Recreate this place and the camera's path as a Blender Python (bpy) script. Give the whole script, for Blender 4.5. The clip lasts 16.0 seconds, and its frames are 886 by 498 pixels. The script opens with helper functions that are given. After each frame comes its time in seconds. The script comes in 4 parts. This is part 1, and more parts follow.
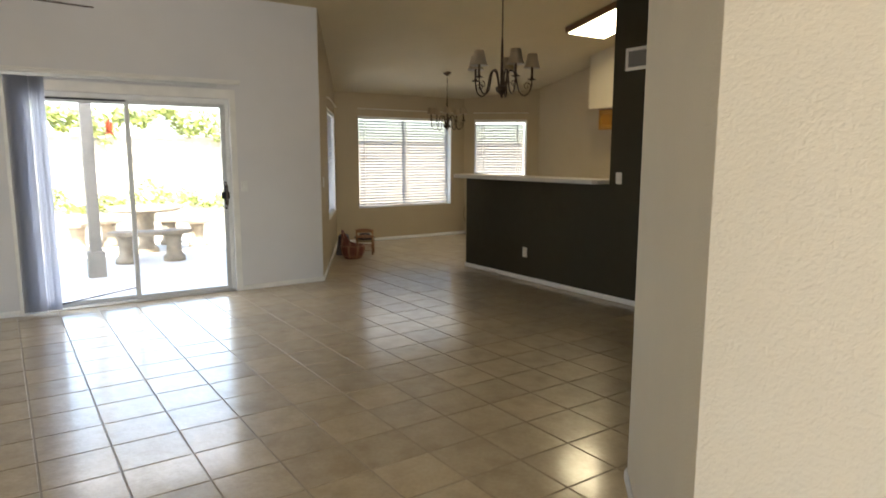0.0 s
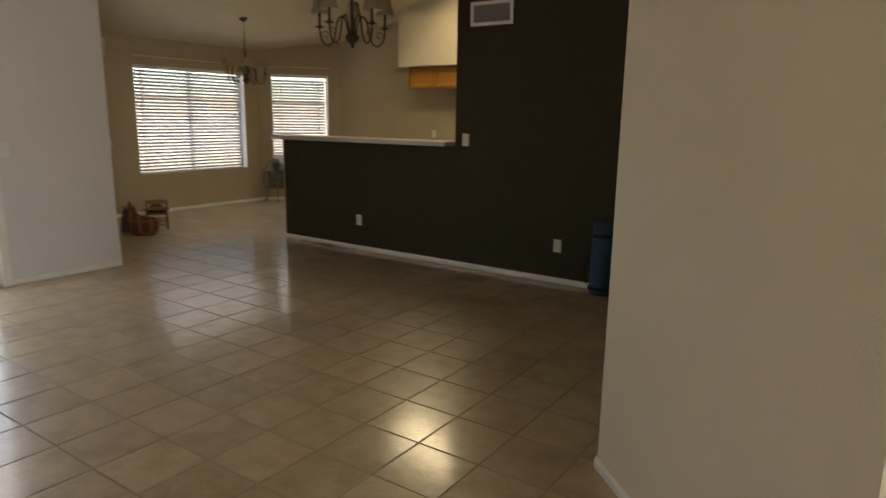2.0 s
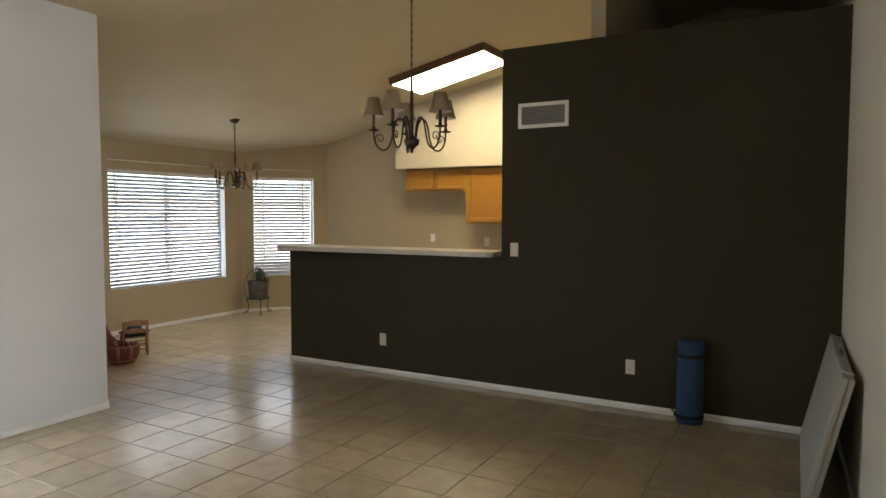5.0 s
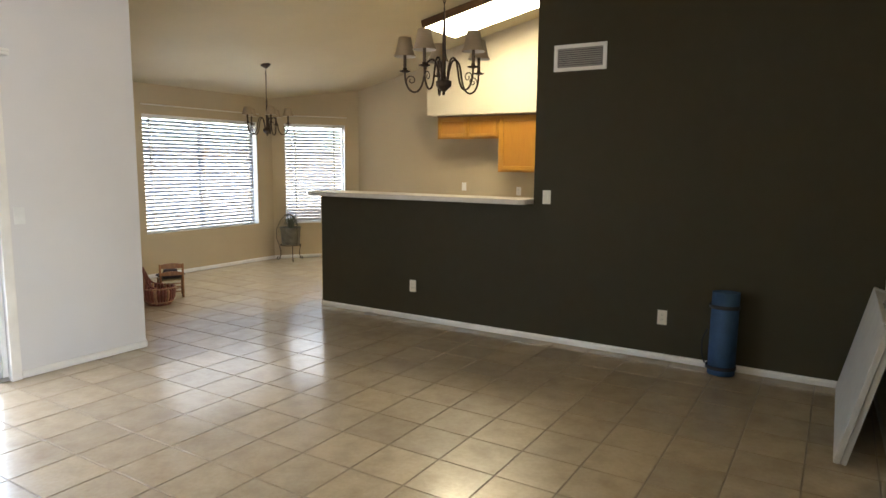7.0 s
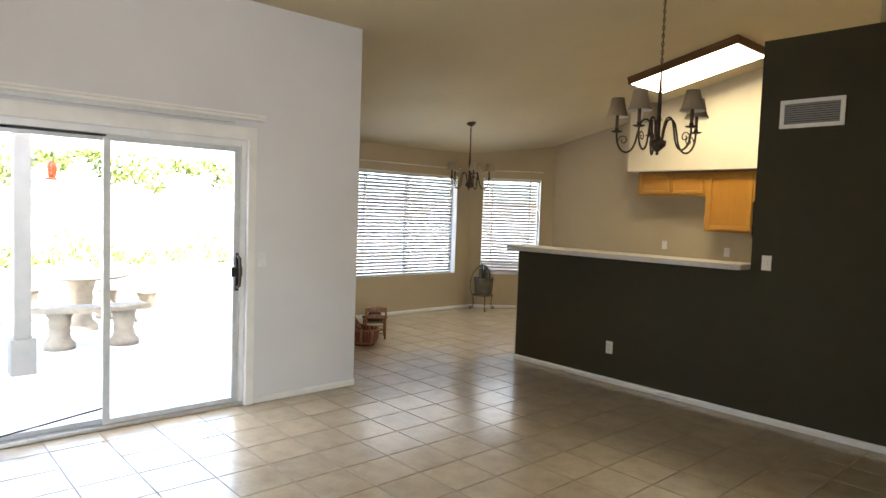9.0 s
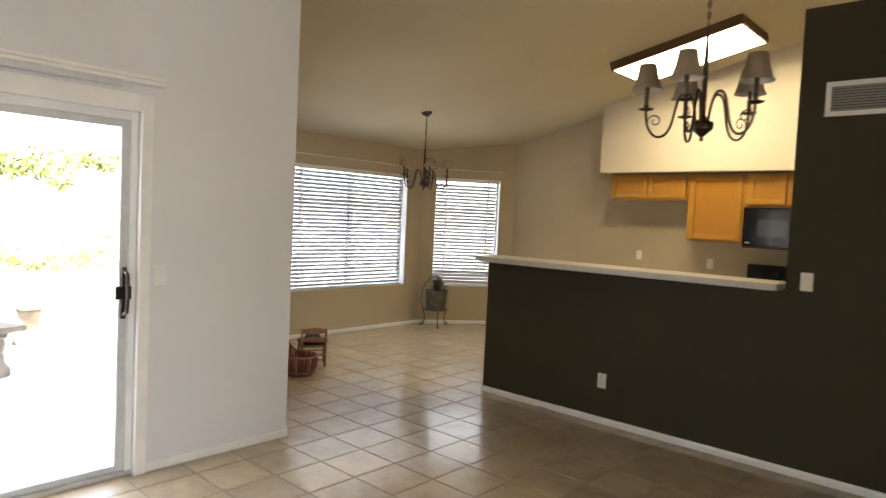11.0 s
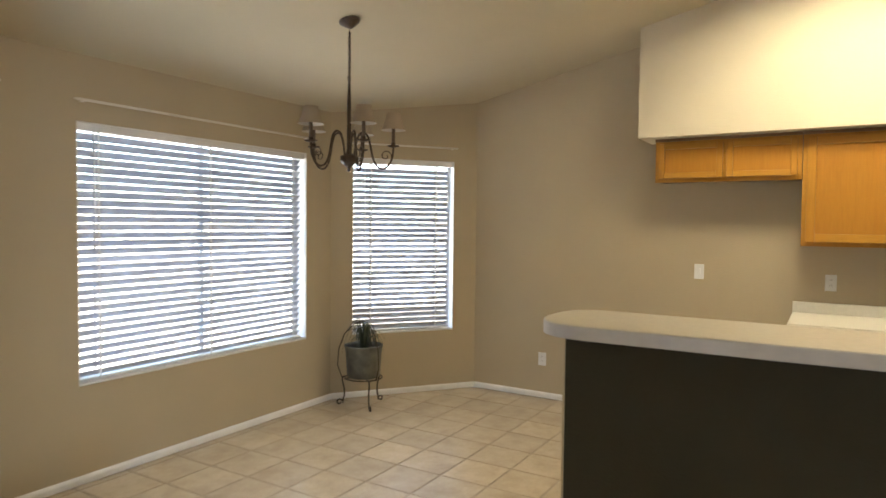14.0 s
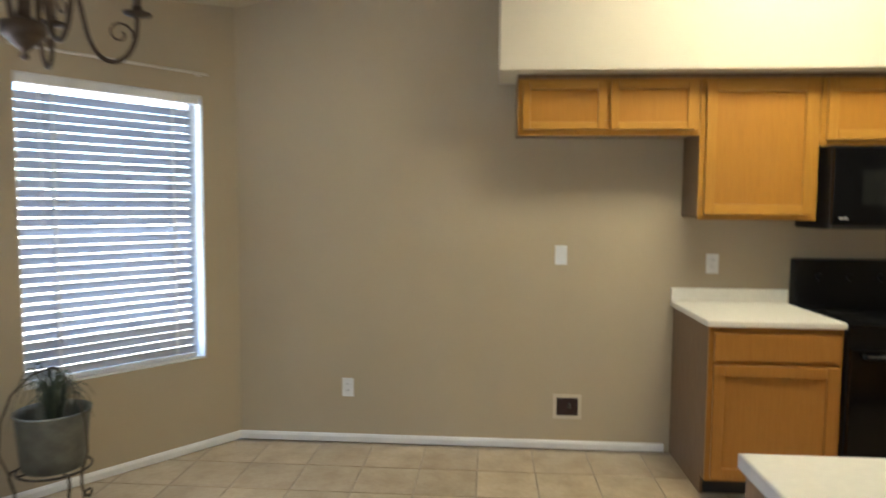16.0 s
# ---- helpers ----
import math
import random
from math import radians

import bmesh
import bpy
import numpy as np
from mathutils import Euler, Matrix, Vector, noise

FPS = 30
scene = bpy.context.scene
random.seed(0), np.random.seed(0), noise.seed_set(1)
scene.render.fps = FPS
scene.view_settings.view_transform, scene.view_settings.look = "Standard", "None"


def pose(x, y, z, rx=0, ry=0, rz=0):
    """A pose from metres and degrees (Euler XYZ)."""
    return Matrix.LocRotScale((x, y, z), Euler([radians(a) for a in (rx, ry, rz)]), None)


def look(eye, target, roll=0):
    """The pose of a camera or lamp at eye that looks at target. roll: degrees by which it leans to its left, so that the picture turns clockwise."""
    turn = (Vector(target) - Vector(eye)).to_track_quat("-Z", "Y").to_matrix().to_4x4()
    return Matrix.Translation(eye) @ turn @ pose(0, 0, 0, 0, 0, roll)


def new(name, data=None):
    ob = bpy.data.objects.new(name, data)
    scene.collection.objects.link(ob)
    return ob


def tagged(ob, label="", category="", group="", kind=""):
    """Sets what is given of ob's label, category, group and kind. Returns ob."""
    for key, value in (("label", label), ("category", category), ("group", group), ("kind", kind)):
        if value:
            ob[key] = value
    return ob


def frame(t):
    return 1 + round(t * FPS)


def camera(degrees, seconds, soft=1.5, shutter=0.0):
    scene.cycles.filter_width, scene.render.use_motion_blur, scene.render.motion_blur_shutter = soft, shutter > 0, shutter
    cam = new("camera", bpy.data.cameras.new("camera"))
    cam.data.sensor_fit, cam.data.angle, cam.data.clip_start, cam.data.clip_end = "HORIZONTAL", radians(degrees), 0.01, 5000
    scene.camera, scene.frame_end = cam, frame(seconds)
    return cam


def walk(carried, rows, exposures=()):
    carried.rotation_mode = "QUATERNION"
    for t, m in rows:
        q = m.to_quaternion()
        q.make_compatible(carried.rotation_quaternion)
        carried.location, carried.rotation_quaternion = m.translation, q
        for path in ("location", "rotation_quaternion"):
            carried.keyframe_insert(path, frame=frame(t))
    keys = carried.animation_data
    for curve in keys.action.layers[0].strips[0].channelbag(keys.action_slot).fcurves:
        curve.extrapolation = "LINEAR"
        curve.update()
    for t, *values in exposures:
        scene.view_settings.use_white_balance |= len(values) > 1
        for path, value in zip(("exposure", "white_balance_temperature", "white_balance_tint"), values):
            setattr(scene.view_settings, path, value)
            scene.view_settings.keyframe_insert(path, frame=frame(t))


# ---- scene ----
cam = camera(69.0, 16.0, shutter=0.5)
EXPOSURE = [(0, 2.53, 6700, 9), (0.5, 2.38, 6800, 10), (1.0, 2.22, 7000, 10), (2.0, 2.0, 7400, 13), (2.5, 2.12, 7200, 10), (3.2, 2.12, 6900, 9), (4.0, 2.25, 6500, 10), (6.3, 3.42, 6400, 10), (7.5, 3.32, 6300, 10),
            (9.0, 3.08, 6350, 10), (12.0, 3.14, 6900, 13), (13.0, 3.22, 6950, 14), (14.5, 3.36, 5950, 9), (16.0, 3.36, 5600, 8)]
PATH = [
    (0, (-0.074, -0.449, 1.484), (1.046, 1.182, 1.193), 0.1),
    (0.5, (-0.227, -0.296, 1.499), (0.998, 1.242, 1.13), 0.6),
    (1, (-0.222, -0.076, 1.506), (1.068, 1.416, 1.172), 2.5),
    (1.5, (-0.208, 0.214, 1.5), (1.224, 1.567, 1.15), 1.3),
    (2, (-0.258, 0.501, 1.47), (1.358, 1.608, 1.066), 0.9),
    (2.5, (-0.266, 0.748, 1.462), (1.425, 1.721, 1.025), 3.2),
    (3, (-0.165, 1.073, 1.46), (1.519, 2.049, 0.999), -1.7),
    (3.5, (-0.142, 1.396, 1.469), (1.623, 2.275, 1.13), 1.5),
    (4, (-0.165, 1.655, 1.557), (1.604, 2.576, 1.407), -0.8),
    (6.3, (-0.126, 1.738, 1.577), (1.606, 2.732, 1.461), 1.0),
    (6.5, (-0.121, 1.735, 1.54), (1.605, 2.73, 1.368), 1.5),
    (7, (-0.12, 1.74, 1.524), (1.569, 2.778, 1.261), 0.6),
    (7.5, (-0.12, 1.736, 1.521), (1.576, 2.764, 1.264), -0.7),
    (8, (-0.147, 1.739, 1.54), (1.477, 2.887, 1.33), -0.4),
    (8.5, (-0.191, 1.822, 1.58), (1.147, 3.307, 1.518), 0.3),
    (9, (-0.209, 1.838, 1.574), (1.128, 3.32, 1.453), 2.0),
    (9.5, (-0.197, 1.851, 1.571), (1.157, 3.319, 1.467), 1.8),
    (9.7, (-0.181, 1.882, 1.562), (1.211, 3.314, 1.448), 2.1),
    (11.8, (1.047, 3.685, 1.538), (2.584, 4.962, 1.451), 0.6),
    (12, (1.185, 3.875, 1.531), (2.75, 5.116, 1.434), -0.7),
    (12.5, (1.588, 4.314, 1.523), (3.19, 5.508, 1.435), 1.1),
    (13, (2.02, 4.778, 1.52), (3.645, 5.939, 1.428), 0.4),
    (13.5, (2.41, 5.159, 1.507), (4.099, 6.222, 1.374), 2.2),
    (13.6, (2.514, 5.247, 1.51), (4.204, 6.307, 1.367), 2.1),
    (14, (2.834, 5.597, 1.542), (4.544, 6.631, 1.464), 0.6),
    (14.5, (3.176, 5.958, 1.554), (5.013, 6.723, 1.36), 1.2),
    (14.8, (3.392, 6.185, 1.505), (5.257, 6.899, 1.395), 1.2),
    (15, (3.543, 6.31, 1.554), (5.399, 7.032, 1.364), 0.6),
    (15.5, (3.877, 6.655, 1.516), (5.838, 6.996, 1.319), 2.8),
    (15.6, (3.962, 6.706, 1.495), (5.935, 6.991, 1.333), 3.8),
    (15.8, (4.134, 6.798, 1.48), (6.114, 7.061, 1.386), 2.3),
    (16, (4.281, 6.919, 1.492), (6.271, 7.06, 1.352), 0.4),
]
walk(cam, [(t, look(eye, target, roll)) for t, eye, target, roll in PATH], EXPOSURE)

# ---- plan ----
GX, KX, DY = 5.0, 8.18, 6.52           # green wall, kitchen wall, patio door wall
W0, W1, W2, W3 = (3.0, 6.52), (4.49, 9.30), (7.10, 9.31), (8.18, 8.47)   # corners of the bay

# ---- world and light ----
world = bpy.data.worlds.new("sky_world")
scene.world = world
world.use_nodes = True
wn = world.node_tree
wn.nodes.clear()
sky = wn.nodes.new("ShaderNodeTexSky")
sky.sky_type, sky.sun_disc = "NISHITA", False
sky.sun_elevation, sky.sun_rotation = radians(60), radians(-150)
wbg = wn.nodes.new("ShaderNodeBackground")
wbg.inputs["Strength"].default_value = 0.15
wout = wn.nodes.new("ShaderNodeOutputWorld")
wn.links.new(sky.outputs[0], wbg.inputs[0])
wn.links.new(wbg.outputs[0], wout.inputs[0])
sun_data = bpy.data.lights.new("sun", "SUN")
sun_data.energy, sun_data.angle, sun_data.color = 5.0, radians(0.5), (1.0, 0.95, 0.87)
sun = new("sun", sun_data)
sun.matrix_world = look((-5.0, -8.7, 17.3), (0, 0, 0))


def area_lamp(name, eye, target, w, h, watts, color):
    data = bpy.data.lights.new(name, "AREA")
    data.shape, data.size, data.size_y, data.energy, data.color = "RECTANGLE", w, h, watts, color
    ob = new(name, data)
    ob.matrix_world = look(eye, target)
    return ob


DAY = (0.93, 0.97, 1.0)
# daylight standing in the three bay window openings
for name, a, b, s0, s1, watts in (("bay_light_west", W0, W1, 1.28, 2.97, 1.0), ("bay_light", W1, W2, 0.42, 2.31, 1.3), ("bay_light_east", W2, W3, 0.19, 1.145, 0.8)):
    along = (Vector(b) - Vector(a)).normalized()
    inward = Vector((along.y, -along.x))
    at = Vector(a) + along * (s0 + s1) / 2 + inward * 0.012
    area_lamp(name, (at.x, at.y, 1.345), (at.x + inward.x, at.y + inward.y, 0.1), s1 - s0 - 0.04, 1.48, watts, DAY).data.spread = radians(120)
# daylight standing in the patio door's opening
area_lamp("patio_door_light", (1.025, DY + 0.018, 1.05), (1.025, DY - 1, 1.05), 1.8, 1.9, 3.0, DAY)
# added daylight fill from an unseen opening behind the walk's start
area_lamp("front_window_light", (-0.9, -3.9, 1.5), (-0.9, 0, 1.3), 3.2, 2.0, 26, DAY)


# ---- materials ----
def node_material(name, build):
    m = bpy.data.materials.new(name)
    m.use_nodes = True
    nt = m.node_tree
    build(nt, nt.nodes["Principled BSDF"])
    return m


def tex_noise(nt, scale, detail=4.0, rough=0.55, stretch=None):
    co = nt.nodes.new("ShaderNodeTexCoord")
    n = nt.nodes.new("ShaderNodeTexNoise")
    n.inputs["Scale"].default_value, n.inputs["Detail"].default_value, n.inputs["Roughness"].default_value = scale, detail, rough
    if stretch:
        mp = nt.nodes.new("ShaderNodeMapping")
        mp.inputs["Scale"].default_value = stretch
        nt.links.new(co.outputs["Object"], mp.inputs[0])
        nt.links.new(mp.outputs[0], n.inputs["Vector"])
    else:
        nt.links.new(co.outputs["Object"], n.inputs["Vector"])
    return n.outputs["Fac"]


def ramp(nt, fac, stops):
    r = nt.nodes.new("ShaderNodeValToRGB")
    el = r.color_ramp.elements
    while len(el) < len(stops):
        el.new(0.5)
    for e, (p, c) in zip(el, stops):
        e.position, e.color = p, (*c, 1)
    nt.links.new(fac, r.inputs[0])
    return r.outputs[0]


def mix_colour(nt, a, b, fac, mode="MIX"):
    m = nt.nodes.new("ShaderNodeMix")
    m.data_type, m.blend_type = "RGBA", mode
    for sock, v in ((m.inputs[0], fac), (m.inputs[6], a), (m.inputs[7], b)):
        if isinstance(v, bpy.types.NodeSocket):
            nt.links.new(v, sock)
        else:
            sock.default_value = v if isinstance(v, float) else (*v, 1)
    return m.outputs[2]


def add_bump(nt, bsdf, height, strength, distance=0.01, chain=None):
    b = nt.nodes.new("ShaderNodeBump")
    b.inputs["Strength"].default_value, b.inputs["Distance"].default_value = strength, distance
    nt.links.new(height, b.inputs["Height"])
    if chain:
        nt.links.new(chain, b.inputs["Normal"])
    nt.links.new(b.outputs[0], bsdf.inputs["Normal"])
    return b.outputs[0]


def map_range(nt, fac, lo, hi):
    m = nt.nodes.new("ShaderNodeMapRange")
    m.inputs["To Min"].default_value, m.inputs["To Max"].default_value = lo, hi
    nt.links.new(fac, m.inputs["Value"])
    return m.outputs[0]


def plaster(name, colour, rough=0.75, relief=0.35):
    """Orange-peel painted drywall."""
    def build(nt, b):
        big = tex_noise(nt, 1.3, 3)
        dark = tuple(c * 0.93 for c in colour)
        nt.links.new(ramp(nt, big, [(0.3, dark), (0.7, colour)]), b.inputs["Base Color"])
        peel = tex_noise(nt, 110, 3, 0.6)
        nt.links.new(map_range(nt, tex_noise(nt, 9, 2), rough - 0.08, rough + 0.08), b.inputs["Roughness"])
        add_bump(nt, b, peel, relief, 0.004)
    return node_material(name, build)


def paint(name, colour, rough=0.4, metal=0.0, vary=0.06, scale=6.0, bump=0.08, fine=60.0):
    """Painted, moulded or metal surface with slight wear."""
    def build(nt, b):
        low = tuple(c * (1 - vary * 2) for c in colour)
        nt.links.new(ramp(nt, tex_noise(nt, scale, 5), [(0.3, low), (0.65, colour)]), b.inputs["Base Color"])
        b.inputs["Metallic"].default_value = metal
        nt.links.new(map_range(nt, tex_noise(nt, scale * 3, 3), max(rough - 0.08, 0.02), rough + 0.1), b.inputs["Roughness"])
        if bump:
            add_bump(nt, b, tex_noise(nt, fine, 3), bump, 0.003)
    return node_material(name, build)


def wood(name, light, dark, rough=0.35, grain=(14, 14, 1.2)):
    def build(nt, b):
        streak = tex_noise(nt, 5.0, 6, 0.65, grain)
        patch = tex_noise(nt, 2.5, 3)
        col = ramp(nt, streak, [(0.32, dark), (0.62, light)])
        nt.links.new(mix_colour(nt, col, tuple(c * 0.8 for c in light), map_range(nt, patch, 0.0, 0.5)), b.inputs["Base Color"])
        nt.links.new(map_range(nt, streak, rough + 0.1, rough - 0.08), b.inputs["Roughness"])
        b.inputs["Coat Weight"].default_value = 0.08
        b.inputs["Specular IOR Level"].default_value = 0.35
        b.inputs["Coat Roughness"].default_value = 0.25
        add_bump(nt, b, streak, 0.08, 0.003)
    return node_material(name, build)


def tile_build(nt, b):
    """Glazed beige ceramic: cloudy mottling that differs from tile to tile, glossy and slightly wavy."""
    info, geo = nt.nodes.new("ShaderNodeObjectInfo"), nt.nodes.new("ShaderNodeNewGeometry")
    s = nt.nodes.new("ShaderNodeMath")
    s.operation = "ADD"
    nt.links.new(info.outputs["Random"], s.inputs[0])
    nt.links.new(geo.outputs["Random Per Island"], s.inputs[1])
    f = nt.nodes.new("ShaderNodeMath")
    f.operation = "FRACT"
    nt.links.new(s.outputs[0], f.inputs[0])
    n1, n2 = nt.nodes.new("ShaderNodeTexNoise"), nt.nodes.new("ShaderNodeTexNoise")
    for n, sc, det in ((n1, 7.0, 5), (n2, 45.0, 4)):
        n.noise_dimensions = "4D"
        n.inputs["Scale"].default_value, n.inputs["Detail"].default_value = sc, det
        nt.links.new(geo.outputs["Position"], n.inputs["Vector"])
        w = nt.nodes.new("ShaderNodeMath")
        w.operation = "MULTIPLY"
        w.inputs[1].default_value = 37.0
        nt.links.new(f.outputs[0], w.inputs[0])
        nt.links.new(w.outputs[0], n.inputs["W"])
    base = ramp(nt, n1.outputs["Fac"], [(0.28, (0.39, 0.30, 0.19)), (0.5, (0.485, 0.395, 0.27)), (0.72, (0.55, 0.465, 0.34))])
    fine = ramp(nt, n2.outputs["Fac"], [(0.35, (0.8, 0.77, 0.72)), (0.6, (1.0, 1.0, 1.0))])
    col = mix_colour(nt, base, fine, 0.5, "MULTIPLY")
    tone = ramp(nt, f.outputs[0], [(0.0, (0.86, 0.84, 0.82)), (1.0, (1.06, 1.04, 1.0))])
    nt.links.new(mix_colour(nt, col, tone, 1.0, "MULTIPLY"), b.inputs["Base Color"])
    nt.links.new(map_range(nt, n2.outputs["Fac"], 0.27, 0.42), b.inputs["Roughness"])
    b.inputs["IOR"].default_value = 1.62
    b.inputs["Coat Weight"].default_value = 0.8
    b.inputs["Coat Roughness"].default_value = 0.14
    wavy = nt.nodes.new("ShaderNodeTexNoise")
    wavy.inputs["Scale"].default_value, wavy.inputs["Detail"].default_value = 19.0, 3
    nt.links.new(geo.outputs["Position"], wavy.inputs["Vector"])
    add_bump(nt, b, wavy.outputs["Fac"], 0.7, 0.004)


def leaf_build(light, dark):
    def build(nt, b):
        info = nt.nodes.new("ShaderNodeNewGeometry")
        nt.links.new(ramp(nt, info.outputs["Random Per Island"], [(0.0, dark), (1.0, light)]), b.inputs["Base Color"])
        b.inputs["Roughness"].default_value = 0.5
        b.inputs["Subsurface Weight"].default_value = 0.0
    return build


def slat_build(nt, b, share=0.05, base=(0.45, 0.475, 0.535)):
    """White blind slat that lets a little daylight through; default base dimmed to shaded bluish grey."""
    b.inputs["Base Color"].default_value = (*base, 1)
    b.inputs["Roughness"].default_value = 0.4
    tr = nt.nodes.new("ShaderNodeBsdfTranslucent")
    tr.inputs[0].default_value = (0.86, 0.88, 0.95, 1)
    mx = nt.nodes.new("ShaderNodeMixShader")
    mx.inputs[0].default_value = share
    out = nt.nodes["Material Output"]
    nt.links.new(b.outputs[0], mx.inputs[1])
    nt.links.new(tr.outputs[0], mx.inputs[2])
    nt.links.new(mx.outputs[0], out.inputs[0])
    grain = tex_noise(nt, 30, 3)
    add_bump(nt, b, grain, 0.05, 0.002)


def glass_build(nt, b):
    b.inputs["Base Color"].default_value = (0.97, 0.99, 0.98, 1)
    b.inputs["Roughness"].default_value = 0.0
    b.inputs["Transmission Weight"].default_value = 1.0
    b.inputs["IOR"].default_value = 1.05


def glow(name, colour, strength):
    def build(nt, b):
        b.inputs["Base Color"].default_value = (0.85, 0.84, 0.8, 1)
        b.inputs["Emission Color"].default_value = (*colour, 1)
        b.inputs["Emission Strength"].default_value = strength
    return node_material(name, build)


M_WHITE_WALL = plaster("wall_paint_pale", (0.675, 0.672, 0.70))
M_BEIGE = plaster("wall_paint_beige", (0.46, 0.385, 0.265))
M_CREAM = plaster("wall_paint_cream", (0.72, 0.665, 0.57), 0.7, 0.6)
M_SOFFIT = plaster("soffit_paint", (0.60, 0.535, 0.415))
M_GREEN = plaster("wall_paint_dark_green", (0.0395, 0.0322, 0.0158), 0.7, 0.5)
M_GREEN.node_tree.nodes["Principled BSDF"].inputs["Specular IOR Level"].default_value = 0.3
M_CEIL = plaster("ceiling_paint", (0.55, 0.48, 0.325), 0.85, 0.7)
M_TRIM = paint("white_trim", (0.79, 0.78, 0.765), 0.4)
M_VINYL = paint("white_vinyl", (0.74, 0.75, 0.76), 0.35)
M_PLATE = paint("plate_plastic", (0.74, 0.70, 0.62), 0.35, bump=0)
M_SLOT = paint("dark_slot", (0.03, 0.03, 0.03), 0.6, bump=0)
M_TILE = node_material("glazed_floor_tile", tile_build)
M_TILE_EDGE = paint("worn_tile_edge", (0.40, 0.32, 0.22), 0.3, 0, 0.15, 12, 0.2, 80)
M_GROUT = paint("sealed_grout", (0.34, 0.27, 0.19), 0.35, 0, 0.15, 8, 0.3, 200)
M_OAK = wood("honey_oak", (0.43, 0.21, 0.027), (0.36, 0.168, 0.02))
# carcass oak, about half as bright as the fronts and greyer
M_OAK_SIDE = wood("darker_oak_side", (0.21, 0.13, 0.07), (0.17, 0.10, 0.052), 0.45)
# base cabinet oak, a darker tone than the wall cabinets
M_OAK_BASE = wood("darker_oak", (0.38, 0.175, 0.035), (0.33, 0.145, 0.028))
M_OAK_PANEL = wood("honey_oak_panel", (0.41, 0.188, 0.022), (0.36, 0.158, 0.018))
M_OAK_H = wood("honey_oak_rail", (0.48, 0.245, 0.035), (0.39, 0.185, 0.024), 0.35, (14, 1.2, 14))
M_LAMINATE = paint("white_laminate", (0.72, 0.69, 0.62), 0.35, 0, 0.03, 40, 0.03)
M_BAR = paint("cream_laminate", (0.56, 0.50, 0.40), 0.4, 0, 0.04, 40, 0.03)
M_LAM_EDGE = paint("laminate_edge", (0.52, 0.495, 0.475), 0.4, 0, 0.05, 20, 0.03)
M_BLACK = paint("black_enamel", (0.007, 0.007, 0.008), 0.45, 0, 0.1, 5, 0.02)
M_BLACK.node_tree.nodes["Principled BSDF"].inputs["Specular IOR Level"].default_value = 0.25
M_BLACK_GLASS = paint("black_glass", (0.005, 0.005, 0.006), 0.12, 0, 0.1, 5, 0)
M_BLACK_GLASS.node_tree.nodes["Principled BSDF"].inputs["Specular IOR Level"].default_value = 0.25
M_GREY_GLASS = paint("dark_mesh_glass", (0.012, 0.013, 0.014), 0.15, 0, 0.1, 5, 0)
M_BRONZE = paint("aged_bronze", (0.075, 0.05, 0.035), 0.45, 0.6, 0.2, 30, 0.2, 90)
M_IRON = paint("wrought_iron", (0.09, 0.075, 0.055), 0.5, 0.6, 0.25, 25, 0.3, 90)
M_ZINC = paint("galvanised_zinc", (0.19, 0.19, 0.165), 0.5, 0.6, 0.25, 10, 0.15, 40)


def shade_build(nt, b):
    """Linen that lets some light through."""
    weave = tex_noise(nt, 220, 3)
    nt.links.new(ramp(nt, weave, [(0.3, (0.38, 0.31, 0.225)), (0.7, (0.47, 0.39, 0.29))]), b.inputs["Base Color"])
    b.inputs["Roughness"].default_value = 0.9
    tr, mx = nt.nodes.new("ShaderNodeBsdfTranslucent"), nt.nodes.new("ShaderNodeMixShader")
    tr.inputs[0].default_value, mx.inputs[0].default_value = (0.62, 0.51, 0.36, 1), 0.5
    nt.links.new(b.outputs[0], mx.inputs[1])
    nt.links.new(tr.outputs[0], mx.inputs[2])
    nt.links.new(mx.outputs[0], nt.nodes["Material Output"].inputs[0])
    add_bump(nt, b, weave, 0.4, 0.003)


M_SHADE = node_material("linen_shade", shade_build)
M_SHADE_IN = paint("shade_lining", (0.62, 0.58, 0.52), 0.8, bump=0)
M_CANDLE = paint("candle_sleeve", (0.10, 0.065, 0.04), 0.5)
M_VENT = paint("grey_vent_slat", (0.30, 0.29, 0.28), 0.5)
M_ALU = paint("mill_aluminium", (0.62, 0.63, 0.64), 0.3, 0.8, 0.06, 20, 0.04)
M_SASH = paint("grey_white_sash", (0.60, 0.62, 0.64), 0.35, 0.2, 0.06, 20, 0.04)
M_LIGHT = glow("fluorescent_diffuser", (1.0, 0.86, 0.56), 3.1)
M_FIX = wood("light_box_wood", (0.16, 0.085, 0.04), (0.08, 0.04, 0.02), 0.5, (14, 1.2, 14))
M_BLUE = paint("blue_foam", (0.028, 0.075, 0.17), 0.75, 0, 0.12, 14, 0.4, 160)
M_STRAP = paint("black_strap", (0.01, 0.012, 0.018), 0.7)
M_BOARD = paint("pale_grey_plastic", (0.47, 0.45, 0.41), 0.55, 0, 0.06, 9, 0.25, 120)
M_BOARD_EDGE = paint("board_edge", (0.22, 0.2, 0.17), 0.6)
M_CHAIR = wood("chair_wood", (0.30, 0.13, 0.045), (0.15, 0.06, 0.02), 0.4)
M_RUSH = paint("rush_seat", (0.26, 0.19, 0.10), 0.8, 0, 0.2, 40, 0.6, 120)
M_WICKER_R = paint("red_wicker", (0.17, 0.04, 0.022), 0.6, 0, 0.2, 40, 0.3, 120)
M_WICKER_N = paint("natural_wicker", (0.31, 0.16, 0.085), 0.65, 0, 0.2, 40, 0.3, 120)
